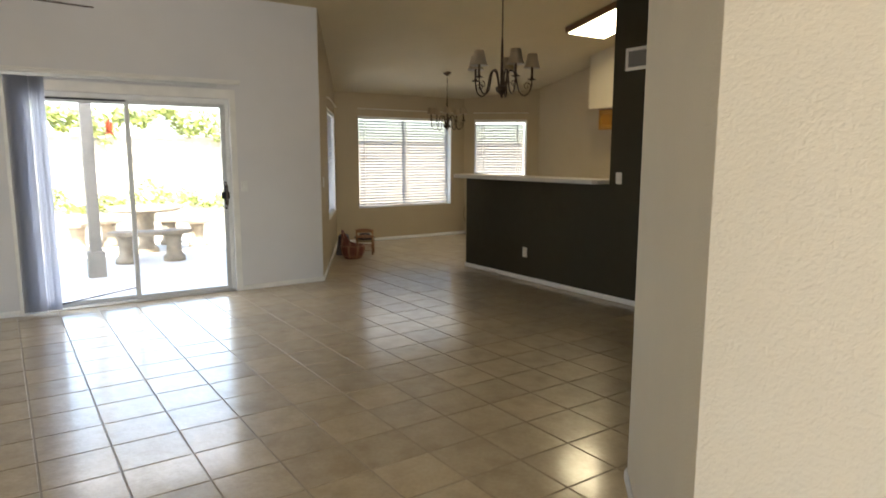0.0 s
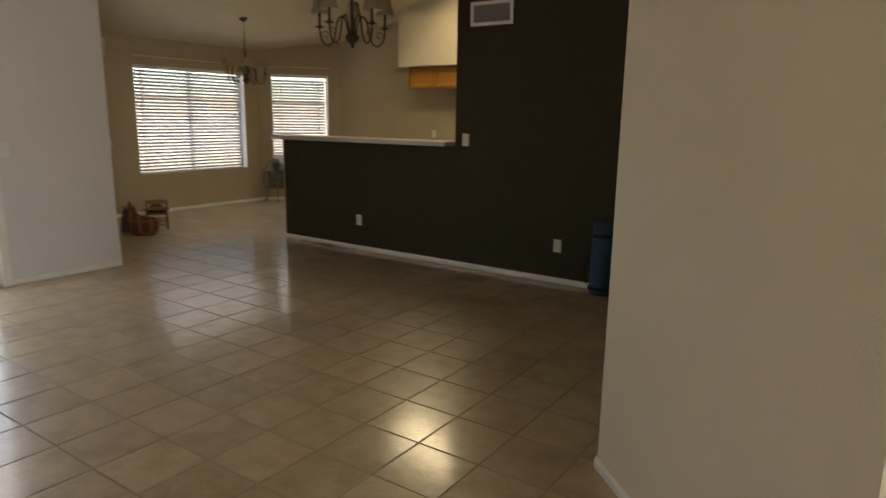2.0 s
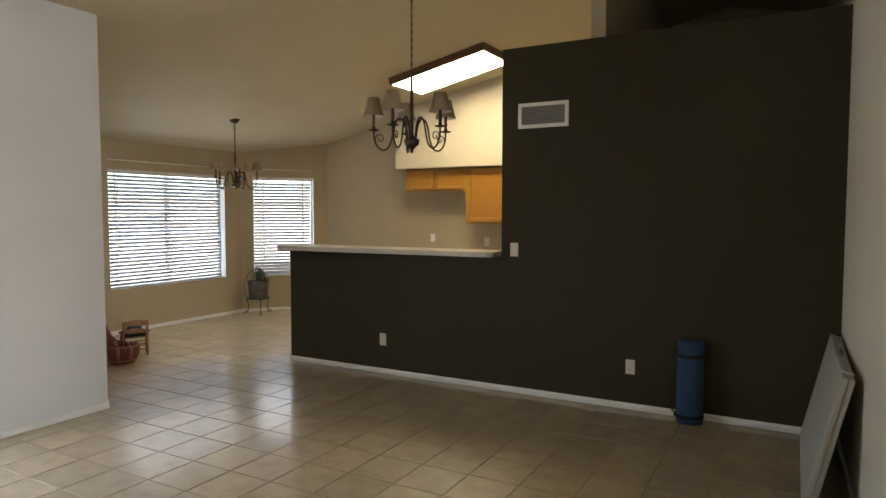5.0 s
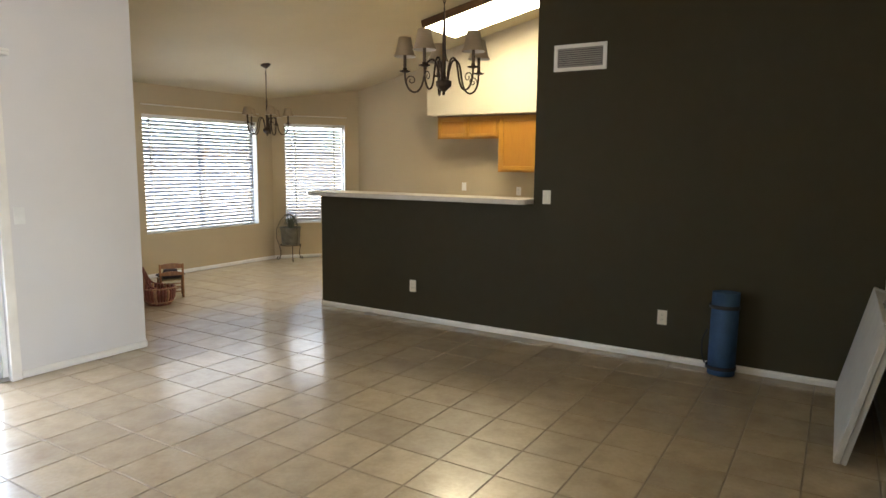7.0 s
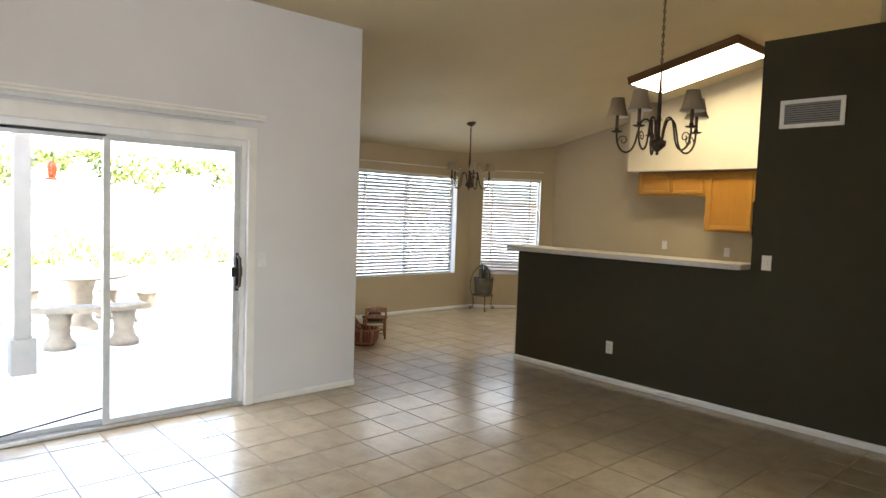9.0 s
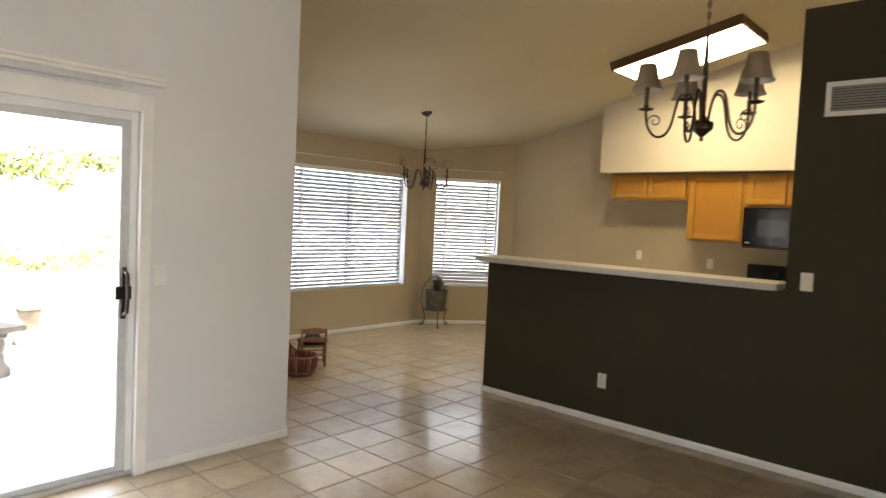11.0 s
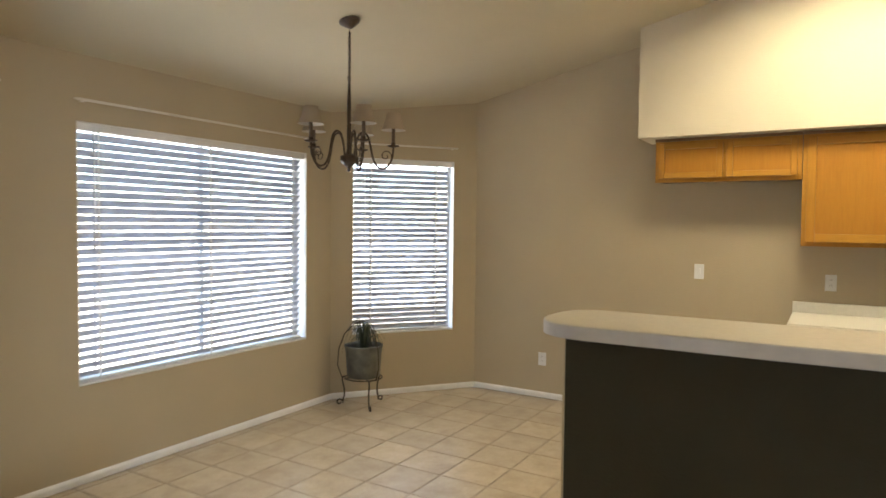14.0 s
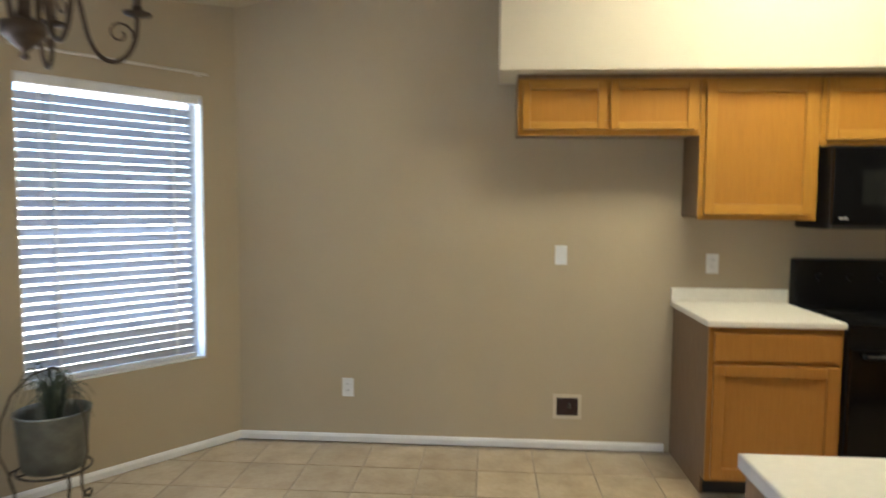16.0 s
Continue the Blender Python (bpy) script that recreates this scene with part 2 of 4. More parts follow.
M_HAT = paint("dark_felt", (0.035, 0.016, 0.014), 0.85, 0, 0.15, 30, 0.3, 200)
M_BOX = paint("brown_leather", (0.06, 0.034, 0.027), 0.55, 0, 0.2, 12, 0.3, 120)
M_SOIL = paint("potting_soil", (0.03, 0.02, 0.013), 0.95, 0, 0.3, 40, 0.8, 60)
M_PLANT = node_material("strap_leaf", leaf_build((0.085, 0.10, 0.06), (0.03, 0.04, 0.025)))
M_HEDGE = node_material("hedge_leaf", leaf_build((0.30, 0.32, 0.08), (0.13, 0.17, 0.035)))
# white slats; the shade on their room side is put into the base colour
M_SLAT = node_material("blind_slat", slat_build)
M_COVER = node_material("translucent_panel", lambda nt, b: slat_build(nt, b, 0.75, (0.78, 0.79, 0.8)))
M_GLASS = node_material("window_glass", glass_build)
M_VANE = node_material("vinyl_vane", lambda nt, b: slat_build(nt, b, 0.5, (0.78, 0.79, 0.82)))
M_CONCRETE = paint("patio_concrete", (0.76, 0.72, 0.65), 0.55, 0, 0.08, 2.5, 0.3, 60)
M_STONE = paint("cast_stone", (0.33, 0.265, 0.19), 0.85, 0, 0.15, 9, 0.5, 70)
M_GRAVEL = paint("desert_gravel", (0.38, 0.32, 0.25), 0.95, 0, 0.2, 20, 0.8, 60)
M_BLOCK = paint("block_wall", (0.62, 0.55, 0.46), 0.9, 0, 0.1, 3, 0.5, 40)
M_STUCCO = paint("stucco", (0.60, 0.53, 0.43), 0.9, 0, 0.08, 3, 0.6, 60)
M_RED = paint("red_glass_feeder", (0.60, 0.10, 0.03), 0.25)
M_POST = paint("post_paint", (0.25, 0.225, 0.19), 0.6, 0, 0.06, 6, 0.15)


# ---- mesh helpers ----
def add_box(bm, x0, x1, y0, y1, z0, z1, bevel=0.0, m=None):
    mat = Matrix.Translation(((x0 + x1) / 2, (y0 + y1) / 2, (z0 + z1) / 2)) @ Matrix.Diagonal((x1 - x0, y1 - y0, z1 - z0, 1))
    got = bmesh.ops.create_cube(bm, size=1.0, matrix=(m @ mat) if m else mat)
    if bevel:
        edges = list({e for v in got["verts"] for e in v.link_edges})
        bmesh.ops.bevel(bm, geom=edges, offset=bevel, segments=2, profile=0.7, affect="EDGES")
    return bm


def boxed(x0, x1, y0, y1, z0, z1, bevel=0.0, m=None):
    return add_box(bmesh.new(), x0, x1, y0, y1, z0, z1, bevel, m)


def add_tube(bm, pts, r, seg=8, radii=None):
    """A round bar along points, closed at both ends."""
    pts = [Vector(p) for p in pts]
    rings, up = [], Vector((0, 0, 1))
    for i, p in enumerate(pts):
        d = (pts[min(i + 1, len(pts) - 1)] - pts[max(i - 1, 0)]).normalized()
        ref = Vector((1, 0, 0)) if abs(d.dot(up)) > 0.95 else up
        a = d.cross(ref).normalized()
        if rings:
            a = (prev - d * prev.dot(d)).normalized()
        prev = a
        b = d.cross(a)
        rr = radii[i] if radii else r
        rings.append([bm.verts.new(p + (a * math.cos(2 * math.pi * k / seg) + b * math.sin(2 * math.pi * k / seg)) * rr) for k in range(seg)])
    for r0, r1 in zip(rings, rings[1:]):
        for k in range(seg):
            f = bm.faces.new((r0[k], r0[(k + 1) % seg], r1[(k + 1) % seg], r1[k]))
            f.smooth = True
    bm.faces.new(rings[0][::-1])
    bm.faces.new(rings[-1])
    return bm


def tube(pts, r, seg=8, radii=None):
    return add_tube(bmesh.new(), pts, r, seg, radii)


def add_lathe(bm, profile, seg=20, centre=(0, 0), closed=True):
    """A turned shape from (radius, height) points."""
    rings = []
    for r, z in profile:
        rings.append([bm.verts.new((centre[0] + r * math.cos(2 * math.pi * k / seg), centre[1] + r * math.sin(2 * math.pi * k / seg), z)) for k in range(seg)])
    for r0, r1 in zip(rings, rings[1:]):
        for k in range(seg):
            f = bm.faces.new((r0[k], r0[(k + 1) % seg], r1[(k + 1) % seg], r1[k]))
            f.smooth = True
    if closed:
        bm.faces.new(rings[0][::-1])
        bm.faces.new(rings[-1])
    return bm


def lathe(profile, seg=20, centre=(0, 0), closed=True):
    return add_lathe(bmesh.new(), profile, seg, centre, closed)


def extruded(outline, z0, z1, bevel=0.0):
    bm = bmesh.new()
    f = bm.faces.new([bm.verts.new((x, y, z0)) for x, y in outline])
    up = bmesh.ops.extrude_face_region(bm, geom=[f])
    bmesh.ops.translate(bm, vec=(0, 0, z1 - z0), verts=[v for v in up["geom"] if isinstance(v, bmesh.types.BMVert)])
    bmesh.ops.recalc_face_normals(bm, faces=bm.faces[:])
    if bevel:
        flat = [e for e in bm.edges if abs(e.verts[0].co.z - e.verts[1].co.z) < 1e-6]
        bmesh.ops.bevel(bm, geom=flat, offset=bevel, segments=2, profile=0.7, affect="EDGES")
    return bm


def part(name, bm, material, parent=None, label="", kind=""):
    me = bpy.data.meshes.new(name)
    bmesh.ops.recalc_face_normals(bm, faces=bm.faces[:])
    bm.to_mesh(me)
    bm.free()
    me.materials.append(material)
    ob = new(name, me)
    if parent:
        ob.parent = parent
    return tagged(ob, label=label, kind=kind)


def thing(name, label, category, m=None, group=""):
    ob = tagged(new(name), label, category, group)
    ob.empty_display_size = 0.1
    ob.matrix_world = m or Matrix.Identity(4)
    return ob


def child_copy(ob, parent, m):
    """Another piece on the same mesh."""
    o = ob.copy()
    scene.collection.objects.link(o)
    o.parent = parent
    o.matrix_basis = m
    return o


# ---- structure ----
RIDGE_Y, SLOPE = 2.5, 0.217
MOUTH = (2.21, 1.372)                  # corner between the diagonal and the side wall


def ceil_z(y):
    """Height of the vaulted ceiling."""
    return 2.485 + SLOPE * (9.32 - max(y, RIDGE_Y)) - SLOPE * max(RIDGE_Y - y, 0)


def wall(name, p0, p1, thick, material, label, holes=(), top=None, bottom=0.0):
    """A wall whose seen face runs from p0 to p1, built away to the left of that way; holes: (s0, s1, z0, z1)."""
    p0, p1 = Vector((*p0, 0)), Vector((*p1, 0))
    length = (p1 - p0).length
    d = (p1 - p0) / length
    n = Vector((-d.y, d.x, 0)) * thick
    cuts = sorted({0.0, length, *(s for h in holes for s in h[:2]), *([(RIDGE_Y - p0.y) / d.y] if top is None and d.y and 0 < (RIDGE_Y - p0.y) / d.y < length else [])})
    bm = bmesh.new()
    for a, b in zip(cuts, cuts[1:]):
        spans = [(bottom, None)]
        for s0, s1, z0, z1 in holes:
            if s0 <= a and b <= s1:
                spans = [(bottom, z0)] * (z0 > bottom) + [(z1, None)]
        for lo, hi in spans:
            vs = []
            for s in (a, b):
                for off in (Vector(), n):
                    q = p0 + d * s + off
                    t = hi if hi is not None else (top if top is not None else ceil_z(q.y) + 0.02)
                    vs.append((bm.verts.new((q.x, q.y, lo)), bm.verts.new((q.x, q.y, t))))
            (a0, a1), (b0, b1), (c0, c1), (d0, d1) = vs
            for f in ((a0, c0, c1, a1), (b0, b1, d1, d0), (a0, a1, b1, b0), (c0, d0, d1, c1), (a1, c1, d1, b1), (a0, b0, d0, c0)):
                bm.faces.new(f)
    bmesh.ops.remove_doubles(bm, verts=bm.verts[:], dist=0.0005)
    ob = part(name, bm, material)
    return tagged(ob, label, "wall", kind="structure")


def baseboard(p0, p1, h=0.054, t=0.014):
    """A white skirting board along the seen face from p0 to p1, on its right-hand side."""
    p0, p1 = Vector((*p0, 0)), Vector((*p1, 0))
    length = (p1 - p0).length
    ang = math.atan2(p1.y - p0.y, p1.x - p0.x)
    bm = bmesh.new()
    prof = [(0, 0.004), (t, 0.004), (t, h - 0.018), (t * 0.55, h - 0.004), (0.002, h)]
    rows = [[bm.verts.new((s, -y, z)) for y, z in prof] for s in (0, length)]
    for i in range(len(prof)):
        j = (i + 1) % len(prof)
        bm.faces.new((rows[0][i], rows[0][j], rows[1][j], rows[1][i]))
    bm.faces.new(rows[0])
    bm.faces.new(rows[1][::-1])
    ob = part("baseboard", bm, M_TRIM)
    ob.matrix_world = Matrix.Translation(p0) @ Matrix.Rotation(ang, 4, "Z")
    return tagged(ob, "white painted wooden baseboard along the wall foot", "baseboard", kind="structure")


wall("wall_patio", (-2.7, DY), (3.0, DY), 0.16, M_WHITE_WALL, "pale painted drywall with the sliding patio door in it", [(2.77, 4.68, 0.0, 2.05)])
wall("wall_bay_west", W0, W1, 0.16, M_BEIGE, "beige painted drywall of the bay with a blind-covered window", [(1.28, 2.97, 0.575, 2.11)])
wall("wall_bay_north", W1, W2, 0.16, M_BEIGE, "beige painted drywall of the bay with the widest window", [(0.42, 2.31, 0.575, 2.11)])
wall("wall_bay_east", W2, W3, 0.16, M_BEIGE, "beige painted drywall of the bay with a narrow window", [(0.19, 1.145, 0.555, 2.115)])
wall("wall_kitchen", W3, (KX, 1.52), 0.16, M_BEIGE, "beige painted kitchen wall behind the oak cabinets")
wall("wall_kitchen_end", (KX, 3.13), (GX + 0.12, 3.13), -0.12, M_BEIGE, "beige painted wall that closes the kitchen, seen over the dark wall")
wall("wall_front_room", (KX, 1.52), MOUTH, 0.12, M_CREAM, "cream painted side wall of the great room")
wall("wall_diagonal", MOUTH, (1.287, 0.43), 0.12, M_CREAM, "cream painted diagonal wall at the mouth of the hall")
wall("wall_hall", (1.287, 0.43), (1.287, -4.0), 0.12, M_CREAM, "cream orange-peel textured hall wall")
# unseen wall; its opening is added to hold the rear fill lamp
wall("wall_front", (1.287, -4.0), (-2.7, -4.0), 0.16, M_CREAM, "cream unseen wall behind the walk with an added wide opening", [(0.5, 3.7, 0.5, 2.5)])
wall("wall_west", (-2.7, -4.0), (-2.7, DY), 0.16, M_CREAM, "cream side wall of the great room")
wall("wall_green", (GX, 3.98), (GX, 1.42), 0.12, M_GREEN, "very dark green painted wall with a ledge top", top=2.96)
wall("wall_bar", (GX, 6.395), (GX, 3.98), 0.12, M_GREEN, "dark green painted half wall under the breakfast bar", top=1.188)

tagged(part("wall_bar_end", boxed(GX - 0.001, GX + 0.121, 6.3952, 6.405, 0.002, 1.187, 0.003), M_BEIGE), "beige painted end face of the half wall", "trim", kind="structure")

bm = bmesh.new()
for outline in (((-2.86, -4.16), (8.34, -4.16), (8.34, RIDGE_Y), (-2.86, RIDGE_Y)),
                ((-2.86, RIDGE_Y), (8.34, RIDGE_Y), (8.34, 6.68), (-2.86, 6.68)),
                ((2.91, 6.68), (8.34, 6.68), (8.34, 8.6), (7.15, 9.52), (4.40, 9.46))):
    lo = [bm.verts.new((x, y, ceil_z(y))) for x, y in outline]
    hi = [bm.verts.new((v.co.x, v.co.y, v.co.z + 0.2)) for v in lo]
    bm.faces.new(lo)
    bm.faces.new(hi[::-1])
    for i in range(len(lo)):
        j = (i + 1) % len(lo)
        bm.faces.new((lo[i], hi[i], hi[j], lo[j]))
tagged(part("ceiling", bm, M_CEIL), "off-white textured vaulted ceiling rising from the bay", "ceiling", kind="structure")

baseboard((2.05, DY), (2.998, DY))
baseboard((-2.7, DY), (0.0, DY))
baseboard(W0, W1)
baseboard(W1, W2)
baseboard(W2, W3)
baseboard(W3, (KX, 5.85))
baseboard((GX, 6.395), (GX, 1.45))
baseboard((GX + 0.12, 6.405), (GX, 6.405))
baseboard((GX, 1.4413), MOUTH)
baseboard(MOUTH, (1.287, 0.43))
baseboard((1.287, 0.43), (1.287, -3.9))

# outdoors: one ground sheet, the patio slab and its step
bm = bmesh.new()
bmesh.ops.create_grid(bm, x_segments=2, y_segments=2, size=600)
g = part("ground", bm, M_GRAVEL)
g.location.z = -0.16
tagged(g, "pale tan desert gravel yard", "ground", kind="structure")
slab = boxed(-4.0, 3.0, DY + 0.17, 12.6, -0.2, -0.12, 0.01)
add_box(slab, 3.003, 9.0, 8.6, 12.6, -0.2, -0.12, 0.01)
tagged(part("pavement", slab, M_CONCRETE), "sunlit pale concrete patio slab", "pavement", kind="structure")
tagged(part("patio_beam", boxed(-4.0, 3.0, 8.9, 9.1, 2.62, 2.86, 0.01), M_STUCCO), "painted beam across the patio post", "beam", kind="structure")


# ---- fixed things ----
def make_window(name, p0, p1, s0, s1, z0, z1, label, sections=2):
    """A vinyl slider in a bay wall and the blind in front of it; local x runs along the wall, local y outwards."""
    p0, p1 = Vector((*p0, 0)), Vector((*p1, 0))
    d = (p1 - p0).normalized()
    m = Matrix.Translation(p0 + d * s0 + Vector((0, 0, z0))) @ Matrix.Rotation(math.atan2(d.y, d.x), 4, "Z")
    w, h = s1 - s0, z1 - z0
    win = thing(name, label, "window", m)
    win["kind"] = "structure"
    fr = bmesh.new()
    for a in ((0.002, 0.03, 0.11, 0.15, 0, h), (w - 0.03, w - 0.002, 0.11, 0.15, 0, h), (0.03, w - 0.03, 0.11, 0.15, 0.002, 0.03), (0.03, w - 0.03, 0.11, 0.15, h - 0.03, h - 0.002)):
        add_box(fr, *a, 0.004)
    part("window_frame", fr, M_VINYL, win)
    part("window_sill", boxed(0.006, w - 0.006, 0.003, 0.109, 0.002, 0.014, 0.003), M_TRIM, win)
    for x in (0.0005, w - 0.0055):
        part("jamb", boxed(x, x + 0.005, 0.003, 0.109, 0.001, h - 0.001, 0.001), M_TRIM, win, "white return of the window opening")
    part("head_jamb", boxed(0.006, w - 0.006, 0.003, 0.109, h - 0.0055, h - 0.0005, 0.001), M_TRIM, win)
    n = sections
    for i in range(n):
        a, b = 0.03 + (w - 0.06) * i / n, 0.03 + (w - 0.06) * (i + 1) / n
        pane = part("pane", boxed(a + 0.001, b - 0.001, 0.122, 0.128, 0.031, h - 0.031), M_GLASS, win)
        pane.visible_shadow = False
        if i:
            part("stile", boxed(a - 0.016, a + 0.016, 0.113, 0.147, 0.03, h - 0.03, 0.003), M_VINYL, win)
    return win, m, w, h


def make_blind(m, w, h, label, closed=0):
    turn = -48 if closed else -46
    bl = thing("window_blind", label, "blind", m, "bay window blinds")
    y, pitch, depth = 0.045, 0.048, 0.05
    part("headrail", boxed(0.012, w - 0.012, y - 0.028, y + 0.028, h - 0.05, h - 0.004, 0.003), M_VINYL, bl)
    part("bottom_rail", boxed(0.016, w - 0.05, y - 0.026, y + 0.026, 0.018, 0.036, 0.004), M_VINYL, bl)
    sb = bmesh.new()
    rows = []
    for k in range(5):
        u = (k / 4 - 0.5) * depth
        rows.append([sb.verts.new((x, u, 0.0035 * (1 - (2 * u / depth) ** 2) + dz)) for dz in (0, 0.0028) for x in (0.016, w - 0.05)])
    for r0, r1 in zip(rows, rows[1:]):
        for i, j in ((0, 1), (3, 2)):
            sb.faces.new((r0[i], r0[j], r1[j], r1[i]))
        sb.faces.new((r0[0], r1[0], r1[2], r0[2]))
        sb.faces.new((r0[1], r0[3], r1[3], r1[1]))
    sb.faces.new((rows[0][0], rows[0][2], rows[0][3], rows[0][1]))
    sb.faces.new((rows[-1][0], rows[-1][1], rows[-1][3], rows[-1][2]))
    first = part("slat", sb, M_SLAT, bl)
    count = int((h - 0.085) / pitch)
    for i in range(count):
        z = 0.06 + i * pitch
        tilt = -66 if i < closed else turn + random.uniform(-1.6, 1.6)
        mm = pose(0, y, z, tilt, random.uniform(-0.1, 0.1), 0)
        if i:
            child_copy(first, bl, mm)
        else:
            first.matrix_basis = mm
    for x in ((0.17, w - 0.17) if w < 1.4 else (0.14, w * 0.5, w - 0.14)):
        tp = bmesh.new()
        for yy in (y - 0.027, y + 0.027):
            add_box(tp, x - 0.006, x + 0.006, yy - 0.0008, yy + 0.0008, 0.03, h - 0.045)
        part("ladder_cord", tp, M_VINYL, bl)
    part("tilt_wand", tube([(0.11, y - 0.032, h - 0.05), (0.112, y - 0.034, h - 0.75)], 0.004, 6), M_VINYL, bl)
    return bl


for nm, a, b, hole, lab, closed, sec in (
        ("window_1", W0, W1, (1.28, 2.97, 0.575, 2.11), "white vinyl slider window in the angled bay wall", 0, 2),
        ("window_2", W1, W2, (0.42, 2.31, 0.575, 2.11), "wide white vinyl slider window in the bay", 0, 2),
        ("window_3", W2, W3, (0.19, 1.145, 0.555, 2.115), "narrow white vinyl window in the angled bay wall", 4, 1)):
    win, m, w, h = make_window(nm, a, b, *hole, lab, sec)
    make_blind(m, w, h, "white two-inch faux-wood blind, slats half open" if not closed else "white faux-wood blind, lowest slats closed", closed)
    rod = thing("curtain_rod", "thin cream curtain rod above the blind", "curtain rod", m @ Matrix.Translation((0, 0, h)), "curtain rods of the bay")
    part("rod", tube([(-0.02, -0.03, 0.118), (w + 0.02, -0.03, 0.118)], 0.008), M_PLATE, rod)
    for x in (0.03, w - 0.03):
        part("bracket", boxed(x - 0.008, x + 0.008, -0.034, -0.0005, 0.106, 0.126, 0.002), M_PLATE, rod)

# eaves over the bay windows
for k, (a, b) in enumerate(((W0, W1), (W1, W2), (W2, W3))):
    d = Vector((*b, 0)) - Vector((*a, 0))
    m = Matrix.Translation((*a, 0)) @ Matrix.Rotation(math.atan2(d.y, d.x), 4, "Z")
    ev = part("eave", boxed(0.45 if k == 0 else 0.0, d.length - (0.3 if k == 2 else 0.0), 0.17, 0.72, 2.32 + 0.004 * k, 2.44 + 0.004 * k, 0.01), M_STUCCO)
    ev.matrix_world = m
    tagged(ev, "painted roof eave outside the bay windows", "eave", kind="structure")

# sliding patio door
door = thing("door_1", "white framed sliding glass patio door, closed", "door", Matrix.Translation((0.07, DY, 0)))
door["kind"] = "structure"
DW, DH = 1.91, 2.05
cs = bmesh.new()
for a in ((-0.075, 0.0, -0.02, 0.0, 0.0, DH + 0.095), (DW, DW + 0.065, -0.02, 0.0, 0.0, DH + 0.095), (0.0, DW, -0.02, 0.0, DH, DH + 0.095)):
    add_box(cs, *a, 0.005)
part("casing", cs, M_TRIM, door)
fr = bmesh.new()
for a in ((0.002, 0.04, 0.02, 0.14, 0.03, DH - 0.002), (DW - 0.04, DW - 0.002, 0.02, 0.14, 0.03, DH - 0.002), (0.04, DW - 0.04, 0.02, 0.14, DH - 0.05, DH - 0.002)):
    add_box(fr, *a, 0.004)
part("door_frame", fr, M_VINYL, door)
part("door_track", boxed(0.002, DW - 0.002, 0.015, 0.15, 0.003, 0.03, 0.004), M_ALU, door, "worn aluminium track")
for a, b, y in ((0.04, 0.965, 0.085), (0.915, DW - 0.04, 0.05)):
    sash = bmesh.new()
    for q in ((a, a + 0.045, y - 0.014, y + 0.014, 0.032, DH - 0.052), (b - 0.045, b, y - 0.014, y + 0.014, 0.032, DH - 0.052),
              (a + 0.045, b - 0.045, y - 0.014, y + 0.014, 0.032, 0.066), (a + 0.045, b - 0.045, y - 0.014, y + 0.014, DH - 0.092, DH - 0.052)):
        add_box(sash, *q, 0.003)
    sp = part("sash", sash, M_SASH, door)
    pane = part("pane", boxed(a + 0.04, b - 0.04, y - 0.003, y + 0.003, 0.08, DH - 0.09), M_GLASS, sp)
    pane.visible_shadow = False
# added dark strip: stands in for the shadow in the recess above the outer sash
part("head_seal", boxed(0.041, 0.93, 0.03, 0.069, DH - 0.066, DH - 0.0525, 0.002), M_STRAP, door, "dark strip standing in for the shaded gap over the outer sash")
hd = part("door_handle", boxed(DW - 0.079, DW - 0.051, 0.012, 0.036, 0.90, 1.19, 0.006), M_BLACK, door, "black pull handle with latch")
grip = bmesh.new()
add_tube(grip, [(DW - 0.064, 0.013, 0.925), (DW - 0.064, -0.03, 0.945), (DW - 0.064, -0.036, 1.0), (DW - 0.064, -0.036, 1.10), (DW - 0.064, -0.03, 1.15), (DW - 0.064, 0.013, 1.17)], 0.011, 8, None)
part("grip", grip, M_BRONZE, hd, "dark worn grip")
part("latch", boxed(DW - 0.115, DW - 0.03, -0.004, 0.0115, 1.01, 1.085, 0.006), M_BLACK, hd)
bar = thing("security_bar", "thin dark bar leaning in the patio door track", "security bar")
part("rod", tube([(0.22, DY + 0.05, 0.045), (1.03, DY + 0.05, 0.15)], 0.006), M_BRONZE, bar)

vb = thing("vertical_blind", "white vertical blind drawn aside in a stack beside the patio door", "blind", Matrix.Translation((0, DY, 0)))
vl = boxed(-0.1, 2.09, -0.08, -0.001, 2.2195, 2.24, 0.008)
add_box(vl, -0.1, 2.09, -0.074, -0.001, 2.197, 2.219, 0.008)
part("valance", vl, M_TRIM, vb)
part("head_track", boxed(-0.08, 1.85, -0.066, -0.026, 2.166, 2.1965, 0.003), M_SASH, vb)
vane_bm = bmesh.new()
vr = []
for k in range(6):
    u = (k / 5 - 0.5) * 0.089
    vr.append([vane_bm.verts.new((dx + 0.006 * (1 - (u / 0.0445) ** 2), u, z)) for dx in (0, 0.0012) for z in (0.03, 2.165)])
for r0, r1 in zip(vr, vr[1:]):
    for i, j in ((0, 1), (3, 2)):
        vane_bm.faces.new((r0[i], r0[j], r1[j], r1[i]))
    vane_bm.faces.new((r0[0], r1[0], r1[2], r0[2]))
    vane_bm.faces.new((r0[1], r0[3], r1[3], r1[1]))
vane = part("vane", vane_bm, M_VANE, vb)
for i in range(17):
    mm = pose(0.03 + i * 0.0175, -0.06, 0, 0, 0, random.uniform(-9, 9) + 12)
    if i:
        child_copy(vane, vb, mm)
    else:
        vane.matrix_basis = mm


